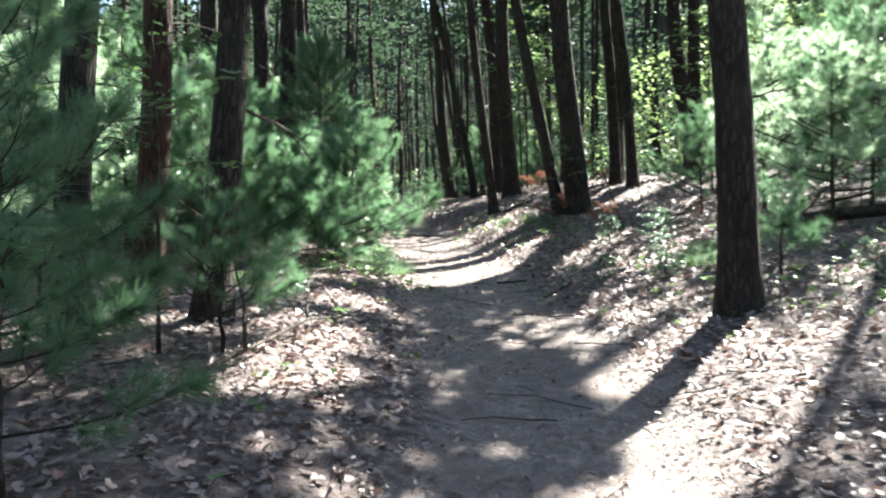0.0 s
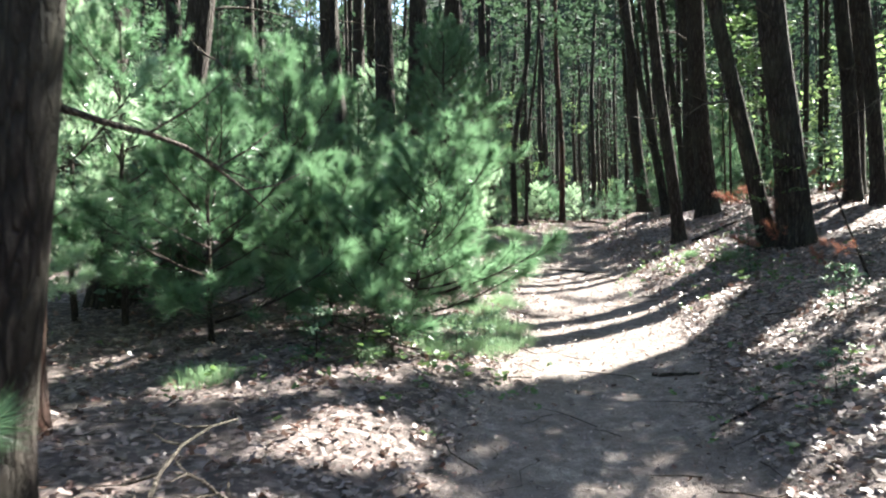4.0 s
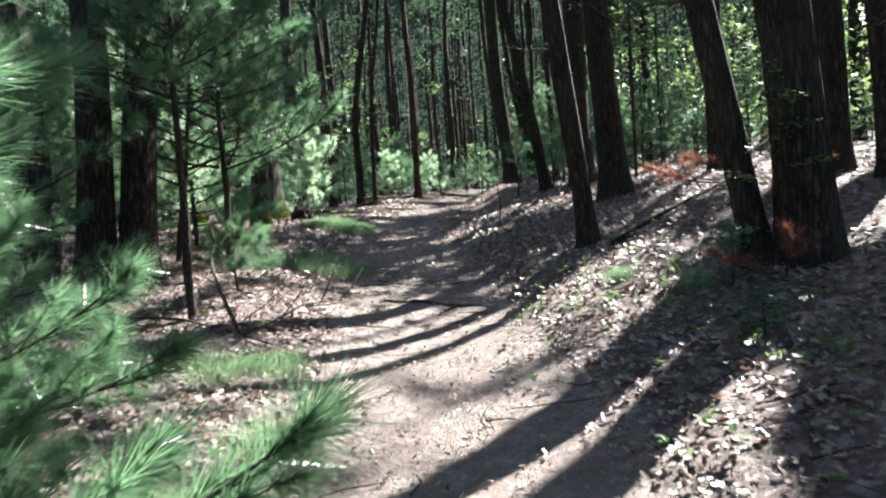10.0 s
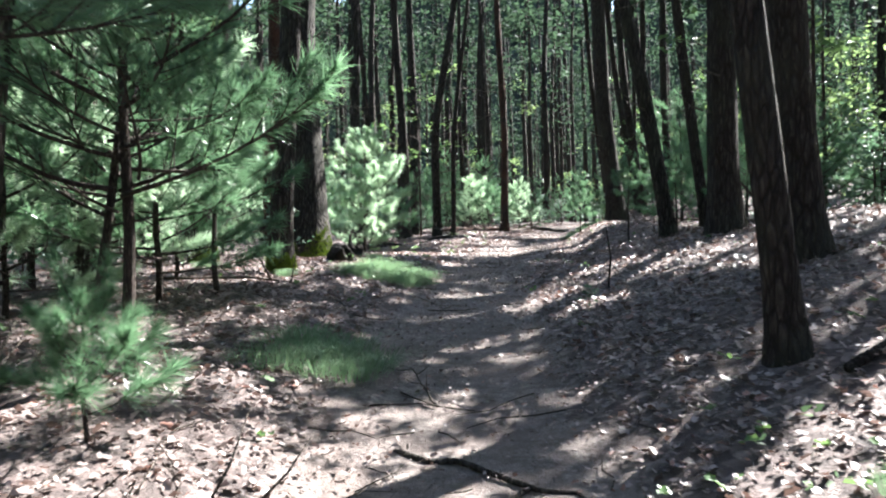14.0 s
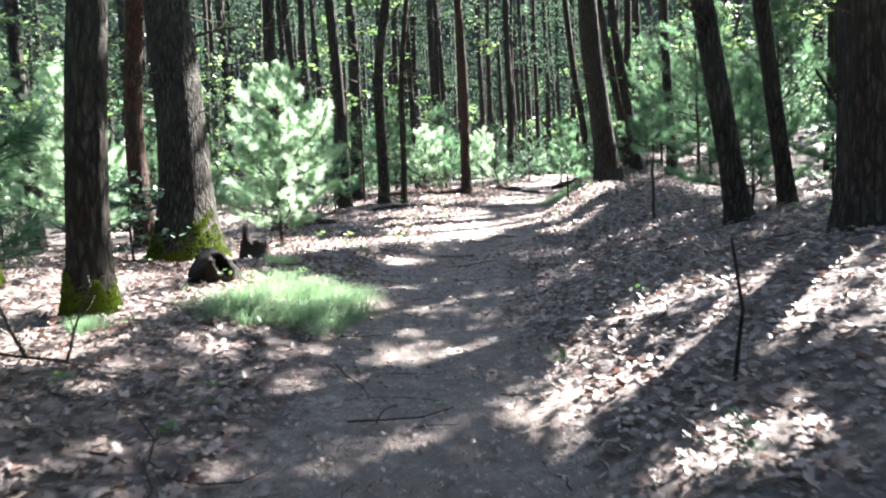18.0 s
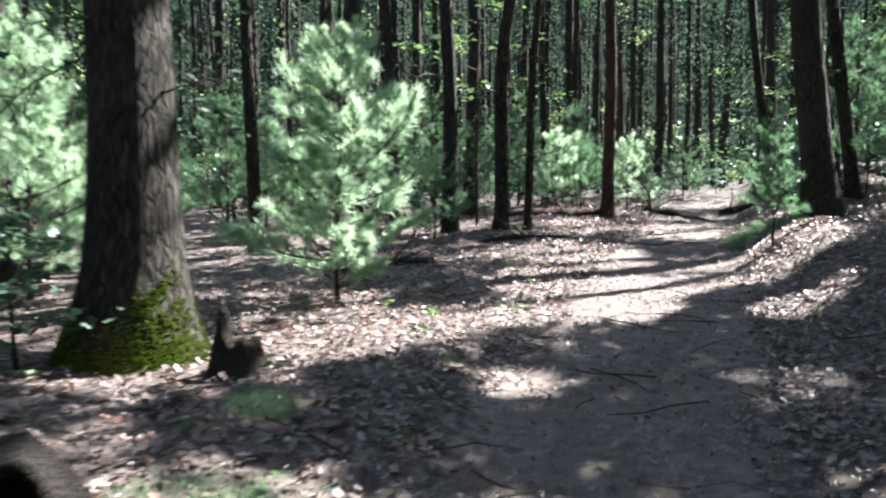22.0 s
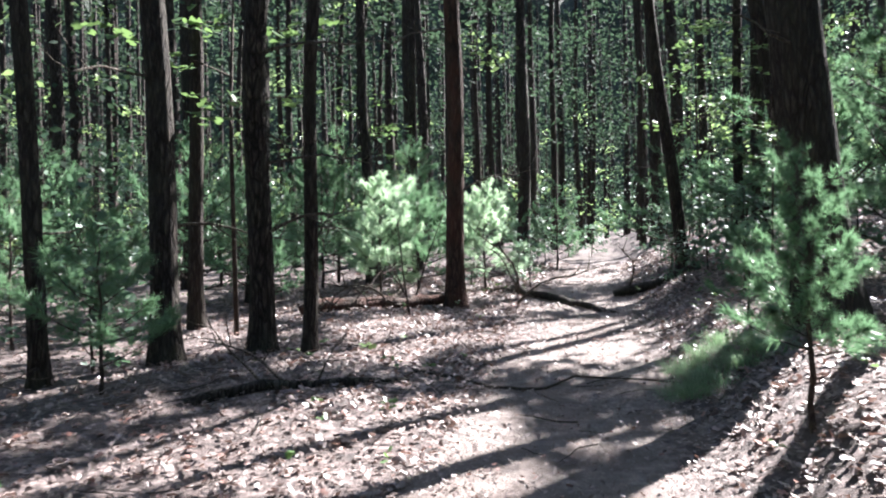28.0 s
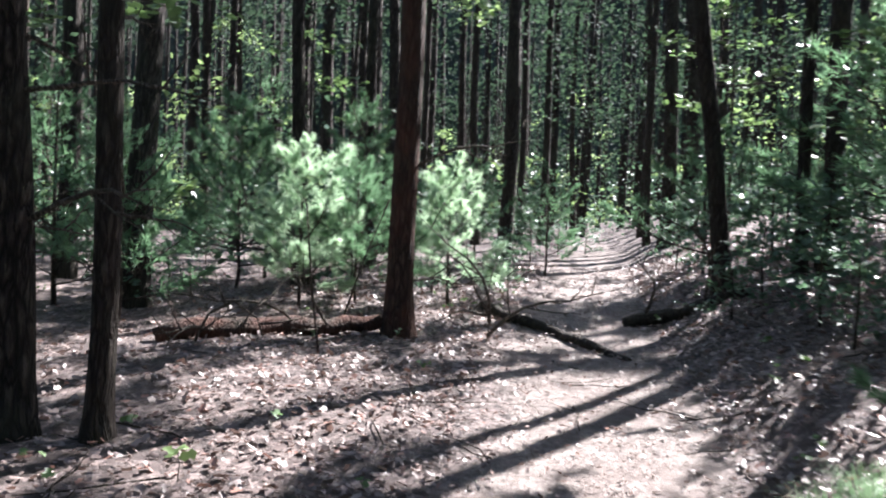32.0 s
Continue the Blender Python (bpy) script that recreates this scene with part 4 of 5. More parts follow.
young_pine(6.6, 22.4, 1.3, 0.7, 0.15, "far", 56, "low young pine on top of the bank", count=16)
young_pine(7.5, 23.8, 1.7, 0.9, 0.15, "far", 57, "low young pine on top of the bank", count=18)
young_pine(7.1, 20.8, 1.4, 0.8, 0.15, "far", 58, "low young pine on top of the bank", count=16)
young_pine(8.6, 21.8, 2.0, 1.0, 0.2, "far", 59, "young pine on top of the bank", count=18)

# green mass behind the slim stems
for k, (x, y, h) in enumerate(((-4.5, 36, 2.6), (-3.2, 38, 3.0), (-2.0, 36.5, 2.4), (-0.8, 38.5, 2.8), (0.4, 37.2, 2.3), (1.6, 38.8, 2.9), (2.6, 37.8, 2.2), (-5.5, 33, 2.8),
                               (-3.4, 32, 2.4), (-2.0, 33.6, 2.6), (0.2, 34.6, 1.8), (-6.0, 28, 3.0), (-4.0, 27.5, 2.7), (-2.8, 29.5, 2.4), (9.9, 33.0, 2.6), (10.4, 35.4, 3.0),
                               (11.6, 37.4, 3.2), (10.2, 39.4, 2.4), (8.6, 42.0, 1.8), (7.6, 43.4, 2.0), (10.0, 30.5, 2.8), (11.5, 33.5, 3.4), (2.0, 31.6, 1.3), (1.5, 42.0, 3.0))):
    young_pine(x, y, h, 0.5 * h, 0.2, "far" if y < 35 else "deep", 100 + k, "young white pine among slim trunks", count=int(11 + 6 * h))


def thicket():
    """Young pines scattered through the wood further off."""
    rng = random.Random(8)
    made = 0
    while made < 22:
        x, y = rng.uniform(-14, 22), rng.uniform(4, 62)
        d = x - float(along(y, 1))
        if -4.2 < d < 4.5 or (y > 30 and abs(d) < 4) or any((x - a) ** 2 + (y - b) ** 2 < 0.6 for a, b in PLACED):
            continue
        h = rng.uniform(1.4, 3.6)
        young_pine(x, y, h, h * 0.42, 0.25, "deep", 200 + made, "young white pine deep in the wood", count=int(8 + 5 * h))
        made += 1


thicket()


# ---- what lies and grows on the floor ----
OUTLINE = np.array([(0, 0), (0.24, 0.3), (0.44, 0.17), (0.72, 0.34), (1.0, 0.0)])


def leaf_array(rng, place, size, tilt):
    """Lobed leaves, each two halves folded along the midrib and curled."""
    n = len(place)
    half = OUTLINE
    k = len(half)
    local = np.zeros((n, 2 * k - 2, 3))
    fold, curl = rng.uniform(-0.2, 0.7, n), rng.uniform(-0.6, 1.0, n)
    for i in range(k):
        x, y = half[i]
        z = y * fold + curl * (x - 0.5) ** 2 * 0.8
        local[:, i] = np.stack([np.full(n, x - 0.5), np.full(n, y) * rng.uniform(0.8, 1.2, n), z], 1)
    for j, i in enumerate(range(k - 2, 0, -1)):
        x, y = half[i]
        z = y * fold + curl * (x - 0.5) ** 2 * 0.8
        local[:, k + j] = np.stack([np.full(n, x - 0.5), -np.full(n, y) * rng.uniform(0.8, 1.2, n), z], 1)
    a, b, c = rng.uniform(0, 6.283, n), rng.normal(0, tilt, n), rng.normal(0, tilt, n)
    local *= size[:, None, None]
    ca, sa, cb, sb, cc, sc = (f(q)[:, None] for q in (a, b, c) for f in (np.cos, np.sin))
    x, y, z = local[..., 0], local[..., 1], local[..., 2]
    y, z = y * cb - z * sb, y * sb + z * cb
    x, z = x * cc + z * sc, -x * sc + z * cc
    x, y = x * ca - y * sa, x * sa + y * ca
    return np.stack([x, y, z], -1) + place[:, None]


def leaf_mesh(name, verts, material):
    n, m = verts.shape[:2]
    k = len(OUTLINE)
    right = list(range(k))
    left = [0, *range(m - 1, k - 1, -1), k - 1][::-1]
    loop = np.array(right + left)
    me = bpy.data.meshes.new(name)
    me.vertices.add(n * m)
    me.vertices.foreach_set("co", verts.astype(np.float32).ravel())
    me.loops.add(n * len(loop))
    me.loops.foreach_set("vertex_index", (np.arange(n)[:, None] * m + loop).astype(np.int32).ravel())
    me.polygons.add(n * 2)
    me.polygons.foreach_set("loop_start", (np.arange(n * 2) * k).astype(np.int32))
    me.materials.append(material)
    me.update(calc_edges=True)
    return me


def litter():
    rng = np.random.default_rng(31)
    n = 150000
    y = rng.uniform(-3.5, 44, n)
    d = rng.normal(0, 3.1, n)
    bare = np.abs(d + 0.12 * np.sin(y * 1.7)) < 0.62
    keep = ~bare | (rng.random(n) < 0.42 + 0.3 * ease(13, 18, y) * (1 - 0.6 * ease(23, 27, y)))
    d, y = d[keep], y[keep]
    x = along(y, 1) + d
    size = (0.035 + 0.075 * rng.random(len(x)) ** 1.5) * np.where(np.abs(d) < 0.85, 0.42, 0.7)
    place = np.stack([x, y, ground_z(x, y) + 0.012 + 0.02 * rng.random(len(x))], 1)
    me = leaf_mesh("leaf_litter", leaf_array(rng, place, size, 0.35), LITTER)
    tagged(new("leaf_litter", me), "dry brown fallen oak leaves covering the forest floor", "fallen leaves", kind="stuff")


litter()


def needle_litter():
    """Brown pine needles and crumbs of bark, trodden into the trail."""
    rng = np.random.default_rng(37)
    n = 60000
    y, d = rng.uniform(-3, 36, n), rng.normal(0, 0.8, n)
    x = along(y, 1) + d
    a, ln = rng.uniform(0, 6.283, n), rng.uniform(0.015, 0.06, n)
    z = ground_z(x, y) + 0.012
    u = np.stack([np.cos(a) * ln, np.sin(a) * ln, rng.normal(0, 0.006, n)], 1)
    w = np.stack([-np.sin(a), np.cos(a), np.zeros(n)], 1) * np.where(rng.random(n) < 0.25, 0.007, 0.0014)[:, None]
    c = np.stack([x, y, z], 1)
    me = flat_mesh("needle_litter", np.stack([c - u - w * 0.3, c + w, c + u], 1), 3, LITTER_DARK)
    tagged(new("needle_litter", me), "brown pine needles and bark crumbs trodden into the trail", "needle litter", kind="stuff")


needle_litter()


def twigs():
    rng = random.Random(33)
    bodies = []
    for _ in range(520):
        y = rng.uniform(-2, 42)
        d = rng.gauss(0, 2.3)
        x = float(along(y, 1)) + d
        ln, a, r = rng.uniform(0.12, 0.7), rng.uniform(0, 6.3), rng.uniform(0.002, 0.006)
        pts = []
        for i in range(4):
            q = x + math.cos(a) * ln * i / 3, y + math.sin(a) * ln * i / 3
            pts.append((*q, gz(*q) + 0.02 + r))
            a += rng.uniform(-0.35, 0.35)
        bodies.append(tube(pts, [r, r, r * 0.8, r * 0.4], 5))
    v, f = join(*bodies)
    tagged(new("fallen_twigs", mesh_of("fallen_twigs", v, f, TWIG)), "thin dry twigs scattered over the litter", "twigs", kind="stuff")


twigs()


def grass_mesh(seed, count, spread, height):
    rng = np.random.default_rng(seed)
    a, r = rng.uniform(0, 6.283, count), spread * np.sqrt(rng.random(count))
    base = np.stack([np.cos(a) * r, np.sin(a) * r, np.full(count, -0.02)], 1)
    lean = np.stack([np.cos(a), np.sin(a)], 1) * (0.3 + 0.7 * r / spread)[:, None] + rng.normal(0, 0.4, (count, 2))
    h = height * rng.uniform(0.5, 1.1, count)
    side = np.stack([-np.sin(a), np.cos(a), np.zeros(count)], 1) * 0.0022
    mid = base + np.stack([lean[:, 0] * h * 0.45, lean[:, 1] * h * 0.45, h * 0.75], 1)
    tip = base + np.stack([lean[:, 0] * h * 1.25, lean[:, 1] * h * 1.25, h * 0.62], 1)
    tri = np.concatenate([np.stack([base - side, base + side, mid + side], 1), np.stack([base - side, mid + side, mid - side], 1),
                          np.stack([mid - side, mid + side, tip], 1)])
    return flat_mesh("grass", tri, 3, GRASS)


TUFTS = [grass_mesh(50 + k, 300, 0.34, 0.2) for k in range(3)]


def grass(x, y, size, seed):
    t = thing("grass_clump", pose(x, y, gz(x, y), 0, 0, seed * 61), "clump of fine bright green grass at the trail's edge", "grass", "grass clumps")
    for j in range(3):
        a = 2.1 * j + seed
        q = Vector((x, y, 0)) + Vector((math.cos(a), math.sin(a), 0)) * 0.16 * size
        m = pose(0, 0, 0, 0, 0, -seed * 61) @ Matrix.Translation((q.x - x, q.y - y, gz(q.x, q.y) - gz(x, y))) @ pose(0, 0, 0, 0, 0, seed * 47 + 100 * j)
        part("tuft", TUFTS[(seed + j) % 3], t, "", m @ Matrix.Diagonal((0.75 * size, 0.75 * size, 0.55 + 0.3 * size, 1)))


GRASSY = [(0.72, 8.1, 0.9), (0.85, 7.7, 0.7), (0.4, 7.75, 0.8), (0.6, 8.6, 0.8), (0.9, 9.5, 0.7), (1.55, 15.2, 1.3), (1.2, 15.0, 1.2), (1.35, 15.6, 1.2),
          (1.55, 20.15, 1.1), (1.9, 20.5, 1.3), (2.2, 20.95, 1.0), (1.75, 20.95, 1.1), (1.45, 19.85, 0.9), (2.15, 20.35, 1.0), (1.95, 19.95, 0.9), (0.55, 10.6, 0.9),
          (0.9, 10.9, 0.8), (0.6, 19.3, 0.4), (-0.6, 20.3, 0.5), (3.5, 4.2, 0.9), (3.9, 4.8, 0.8), (-1.5, 5.5, 0.7), (4.2, 11.2, 0.5), (1.6, 22.3, 0.5),
          (6.55, 30.7, 0.7), (6.85, 30.8, 0.9), (7.15, 30.75, 0.8), (6.85, 31.4, 0.7), (3.9, 12.0, 0.4), (7.35, 31.0, 0.8)]
GRASSY += [(0.1, 6.5, 0.55), (0.45, 6.95, 0.65), (-0.4, 6.0, 0.5), (0.65, 7.25, 0.6), (7.2, 31.6, 0.7)]
for k, (x, y, size) in enumerate(GRASSY):
    grass(x, y, size, k)


def log_at(name, points, radius, label, category, material=BARK_DARK, knots=0, seed=0, taper=0.7):
    """A fallen stem that follows the ground, with broken side branches."""
    rng = random.Random(seed)
    pts = [Vector((x, y, gz(x, y) + up)) for x, y, up in points]
    t = thing(name, Matrix.Translation(pts[0]), label, category)
    fine = []
    for i in range(len(pts) - 1):
        for s in (0, 0.34, 0.67):
            fine.append(pts[i].lerp(pts[i + 1], s) - pts[0])
    fine.append(pts[-1] - pts[0])
    k = len(fine)
    fine = [p + Vector((0, 0, radius * 0.3 * rng.uniform(-1, 1))) for p in fine]
    v, f = tube(fine, [radius * (1 - (1 - taper) * i / (k - 1)) for i in range(k)], 10, 0.1, rng)
    part("stem", mesh_of("stem", v, f, material), t)
    for _ in range(knots):
        p = fine[rng.randrange(1, k - 1)]
        part("dead_branch", STUBS[rng.randrange(5)], t, "broken side branch", Matrix.Translation(p) @ pose(0, 0, 0, 0, rng.uniform(-70, -10), rng.uniform(0, 360)))
    return t


log_at("fallen_log", [(3.4, 35.75, 0.03), (3.9, 35.85, 0.07), (4.4, 36.2, 0.06), (4.9, 36.3, 0.09), (5.4, 36.55, 0.08)], 0.11, "fallen reddish log lying beside a slim trunk", "log", BARK_RED, 6, 1)
log_at("fallen_log", [(6.75, 38.0, 0.02), (6.95, 37.3, 0.05), (7.25, 36.7, 0.03), (7.4, 36.1, 0.04), (7.62, 35.5, -0.01)], 0.07, "dark fallen log at the edge of the trail", "log", BARK_DARK, 2, 2, 0.55)
log_at("fallen_log", [(8.25, 37.3, 0.03), (8.8, 37.0, 0.08), (9.4, 36.7, 0.08)], 0.085, "dark log under brush at the edge of the trail", "log", BARK_DARK, 3, 18, 0.7)
log_at("fallen_branch", [(-0.7, 5.6, 0.02), (-0.2, 6.1, 0.1), (0.15, 6.35, 0.04)], 0.011, "thin pale stick lying in the litter", "branch", DEADWOOD, 2, 19, 0.5)
log_at("fallen_log", [(1.0, 28.0, 0.03), (1.6, 28.5, 0.05), (2.1, 28.95, 0.04)], 0.065, "old dark log half sunk in leaf litter", "log", BARK_DARK, 3, 3)
log_at("fallen_log", [(4.75, 5.1, 0.12), (5.3, 3.9, 0.2), (5.9, 2.6, 0.25)], 0.08, "dark log lying on the bank behind a thick trunk", "log", BARK_DARK, 2, 4)
log_at("fallen_branch", [(4.51, 31.95, 0.01), (4.9, 31.6, 0.015), (5.1, 31.3, 0.01), (5.34, 31.18, 0.015), (5.55, 31.22, 0.02), (5.9, 31.6, 0.03), (6.3, 31.4, 0.03), (6.65, 31.05, 0.01)], 0.017, "bent dead branch lying across the trail", "branch", TWIG, 0, 5, 0.4)
log_at("root", [(1.95, 13.55, -0.02), (2.12, 13.36, 0.012), (2.28, 13.34, 0.02), (2.47, 13.12, 0.012), (2.62, 12.9, 0.02), (2.8, 12.84, 0.015), (2.92, 12.55, -0.02)], 0.019, "bare dark root crossing the trail", "root", BARK_DARK, 0, 6, 0.5)
log_at("fallen_branch", [(4.3, 13.2, 0.04), (5.2, 13.6, 0.05), (6.6, 14.3, 0.06)], 0.028, "long thin pole lying on the bank", "branch", BARK_DARK, 1, 7, 0.5)
log_at("root", [(2.6, 12.95, 0.015), (2.4, 12.75, 0.01), (2.3, 12.4, -0.01)], 0.014, "thin dark root forking across the trail", "root", BARK_DARK, 0, 16, 0.6)
log_at("fallen_branch", [(1.75, 14.3, 0.005), (2.1, 14.36, 0.015), (2.45, 14.2, 0.01)], 0.007, "thin dark branch lying across the trail", "branch", BARK_DARK, 1, 8, 0.5)
log_at("fallen_branch", [(-1.6, 1.2, 0.06), (-0.9, 2.4, 0.12), (-0.4, 3.4, 0.06)], 0.014, "pale dry branch on leaf litter", "branch", DEADWOOD, 3, 9, 0.5)
log_at("fallen_branch", [(-0.6, 12.3, 0.05), (0.2, 11.9, 0.05), (0.9, 11.4, 0.03)], 0.014, "thin dark branch on leaf litter", "branch", TWIG, 3, 10, 0.5)
log_at("fallen_branch", [(-0.6, 18.2, 0.05), (0.3, 18.5, 0.05), (1.0, 18.3, 0.03)], 0.016, "dry branch on leaf litter beside a mossy trunk", "branch", DEADWOOD, 2, 11, 0.5)
log_at("fallen_branch", [(1.35, 30.3, 0.0), (1.2, 30.3, 0.55), (1.02, 30.3, 1.05)], 0.012, "pale bare branch standing out of the litter", "branch", DEADWOOD, 3, 12, 0.4)
log_at("fallen_branch", [(1.5, 30.15, 0.0), (1.32, 30.2, 0.45), (1.17, 30.25, 0.85)], 0.011, "pale bare branch standing out of the litter", "branch", DEADWOOD, 2, 13, 0.4)
log_at("fallen_log", [(2.75, 31.0, 0.0), (3.3, 31.2, 0.03), (3.9, 31.25, 0.02), (4.45, 31.45, 0.0)], 0.05, "old grey log half sunk in leaf litter", "log", BARK_GREY, 3, 14, 0.7)
log_at("fallen_branch", [(3.75, 35.55, 0.0), (3.85, 35.6, 0.24), (4.05, 35.7, 0.33), (4.25, 35.75, 0.2), (4.3, 35.8, 0.02)], 0.013, "arched pale dead branch over a fallen log", "branch", DEADWOOD, 4, 17, 0.5)
log_at("fallen_branch", [(1.9, 6.5, 0.01), (2.1, 6.4, 0.02), (2.25, 6.35, 0.01)], 0.016, "short stick lying on the trail", "branch", BARK_DARK, 0, 15, 0.6)


log_at("dead_sapling", [(4.5, 8.05, 0.0), (4.35, 8.05, 0.45), (4.18, 8.05, 0.92)], 0.016, "thin dark dead sapling leaning out of the litter", "sapling", BARK_DARK, 0, 20, 0.5)
log_at("dead_sapling", [(4.8, 35.3, 0.0), (4.72, 35.3, 0.6), (4.66, 35.32, 1.25)], 0.012, "thin bare sapling stem beside a fallen log", "sapling", TWIG, 0, 21, 0.5)
log_at("dead_sapling", [(5.05, 37.2, 0.0), (5.25, 37.2, 0.65), (5.5, 37.2, 1.3)], 0.012, "thin dark stick leaning among young pines", "stick", BARK_DARK, 0, 22, 0.6)
log_at("dead_sapling", [(7.6, 21.0, 0.0), (7.1, 21.0, 0.6), (6.7, 21.0, 1.25)], 0.022, "dead dark stem leaning beside a thick trunk", "sapling", BARK_DARK, 1, 23, 0.6)
log_at("dry_weed", [(6.4, 36.1, 0.0), (6.42, 36.1, 0.2), (6.38, 36.12, 0.42)], 0.007, "pale dry weed stalk at the trail's edge", "weed", DEADWOOD, 5, 24, 0.5)
log_at("dead_sapling", [(4.15, 17.45, 0.0), (4.17, 17.4, 0.35), (4.12, 17.4, 0.7)], 0.012, "short dark dead stem standing on the bank", "sapling", BARK_DARK, 0, 25, 0.5)
log_at("fallen_branch", [(1.95, 5.0, 0.01), (2.3, 5.15, 0.02), (2.6, 5.2, 0.01)], 0.009, "thin stick lying at the trail's edge", "branch", BARK_DARK, 1, 26, 0.5)


def stump(x, y, r, height, seed, label):
    """A rotten stump: a hollow shell with a jagged rim."""
    rng = random.Random(seed)
    sides, rings = 18, 6
    rim = [height * (0.42 + 0.55 * max(0, math.cos(2 * math.pi * k / sides - 3.4)) ** 3 + 0.14 * rng.uniform(-1, 1)) for k in range(sides)]
    verts, faces = [], []
    for inner in (0, 1):
        for i in range(rings + 1):
            for k in range(sides):
                a = 2 * math.pi * k / sides
                s = i / rings
                rr = (r * (1.75 - 0.85 * s ** 0.6) if not inner else r * (0.5 if height > 0.4 else 0.62)) * (1 + 0.12 * math.sin(3 * a + seed) + 0.05 * rng.uniform(-1, 1))
                verts.append((math.cos(a) * rr, math.sin(a) * rr, -0.06 + (rim[k] + 0.06) * s))
    n = sides * (rings + 1)
    for i in range(rings):
        for k in range(sides):
            a, b = i * sides + k, i * sides + (k + 1) % sides
            faces.append((a, b, b + sides, a + sides))
            faces.append((n + b, n + a, n + a + sides, n + b + sides))
    faces.append(tuple(n + 2 * sides + k for k in range(sides)))
    top = rings * sides
    for k in range(sides):
        b = (k + 1) % sides
        faces.append((top + k, top + b, n + top + b, n + top + k))
    t = thing("tree_stump", pose(x, y, gz(x, y)), label, "stump")
    part("shell", mesh_of("shell", verts, faces, ROTTEN), t)
    return t


stump(1.25, 23.1, 0.13, 0.42, 2, "dark rotten stump with a jagged rim beside a mossy tree")
h = stump(1.18, 20.85, 0.13, 0.3, 3, "hollow end of a dark rotten log in leaf litter")
h.rotation_euler = (radians(62), 0, radians(25))
h.location.z += 0.07


def moss(tree, r, height, seed, flare):
    """Moss on a trunk's foot: patchy, thick at the ground and ragged at its upper rim."""
    rng = np.random.default_rng(seed)
    n = 9000
    a = rng.uniform(0, 6.283, n)
    rim = height * (0.55 + 0.2 * np.sin(a + seed) + 0.13 * np.sin(2 * a + 2 * seed) + 0.08 * np.sin(5 * a + 1) + 0.06 * np.sin(11 * a))
    h = np.abs(rim) * rng.random(n) ** 1.35
    patch = np.sin(a * 7 + 3 * np.sin(h * 17 + seed)) + np.sin(h * 31 + 2 * np.sin(a * 4))
    keep = rng.random(n) < np.clip(1.15 - 0.75 * h / np.maximum(rim, 0.05) + 0.25 * patch, 0.03, 1)
    a, h, n = a[keep], h[keep], int(keep.sum())
    rr = r * (1 - 0.75 * h / HEIGHT) * (1 + (flare - 1) * np.exp(-h / (r * 1.4))) * 1.025
    c = np.stack([np.cos(a) * rr, np.sin(a) * rr, h], 1)
    out = np.stack([np.cos(a), np.sin(a), np.full(n, 0.35)], 1)
    w = np.stack([-np.sin(a), np.cos(a), rng.normal(0, 0.6, n)], 1)
    ln = rng.uniform(0.006, 0.017, n)[:, None]
    tri = np.stack([c - w * ln - out * 0.008, c + w * ln - out * 0.008, c + out * ln + (0, 0, 0.008)], 1)
    part("moss", flat_mesh("moss", tri, 3, MOSS), tree, "bright green moss")


moss(MOSSY, 0.285, 0.85, 1, 1.75)
for ob in list(scene.objects):
    if "mossy foot" in str(ob.get("label", "")):
        moss(ob, 0.155, 0.4, 4, 1.35)


# ---- broad-leaved saplings and shrubs ----
def spray_meshes(seed, height, reach, leaves, size, low):
    rng = np.random.default_rng(seed)
    bodies = [tube([(0, 0, -0.1), (0.03, 0, height * 0.5), (0.0, 0.04, height)], [0.016, 0.011, 0.004], 6)]
    place = []
    for k in range(9):
        h = low + (height - low) * (k + 0.3) / 9
        a = k * 2.4 + rng.random()
        ln = reach * rng.uniform(0.6, 1.1) * (1.1 - 0.5 * k / 9)
        e = np.array([math.cos(a) * ln, math.sin(a) * ln, h + ln * rng.uniform(0.0, 0.3)])
        bodies.append(tube([(0, 0, h), tuple((np.array([0, 0, h]) + e) / 2 + (0, 0, 0.03)), tuple(e)], [0.006, 0.004, 0.002], 4))
        s = rng.uniform(0.25, 1.05, leaves // 9)[:, None]
        place.append(np.array([0, 0, h]) + s * (e - (0, 0, h)) + rng.normal(0, 0.1, (len(s), 3)) * (1, 1, 0.3))
    place = np.concatenate(place)
    v, f = join(*bodies) if low < 1 else bodies[0]
    return (mesh_of("stem", v, f, TWIG), [] if low < 1 else [mesh_of("branch", bv, bf, TWIG) for bv, bf in bodies[1:]], leaf_mesh("leaves", leaf_array(rng, place, size * rng.uniform(0.7, 1.2, len(place)), 0.3), LEAF),
            leaf_mesh("leaves", leaf_array(rng, place, size * rng.uniform(0.7, 1.2, len(place)), 0.5), LEAF_SHRUB))


SPRAYS = [spray_meshes(70 + k, 2.6 + 0.2 * k, 0.75, 260, 0.085, 1.2) for k in range(3)]
SHRUBS = [spray_meshes(80 + k, 0.95, 0.5, 260, 0.085, 0.1) for k in range(3)]


def broadleaf(x, y, size, seed, label, shrub=False):
    stem, branches, bright, dull = (SHRUBS if shrub else SPRAYS)[seed % 3]
    name = "shrub" if shrub else "maple_sapling"
    t = thing(name, pose(x, y, gz(x, y), 0, 0, seed * 83) @ Matrix.Diagonal((size, size, size, 1)), label, "shrub" if shrub else "sapling", name + "s")
    part("stem", stem, t)
    for b in branches:
        part("branch", b, t)
    part("leaves", dull if shrub else bright, t)
    return t


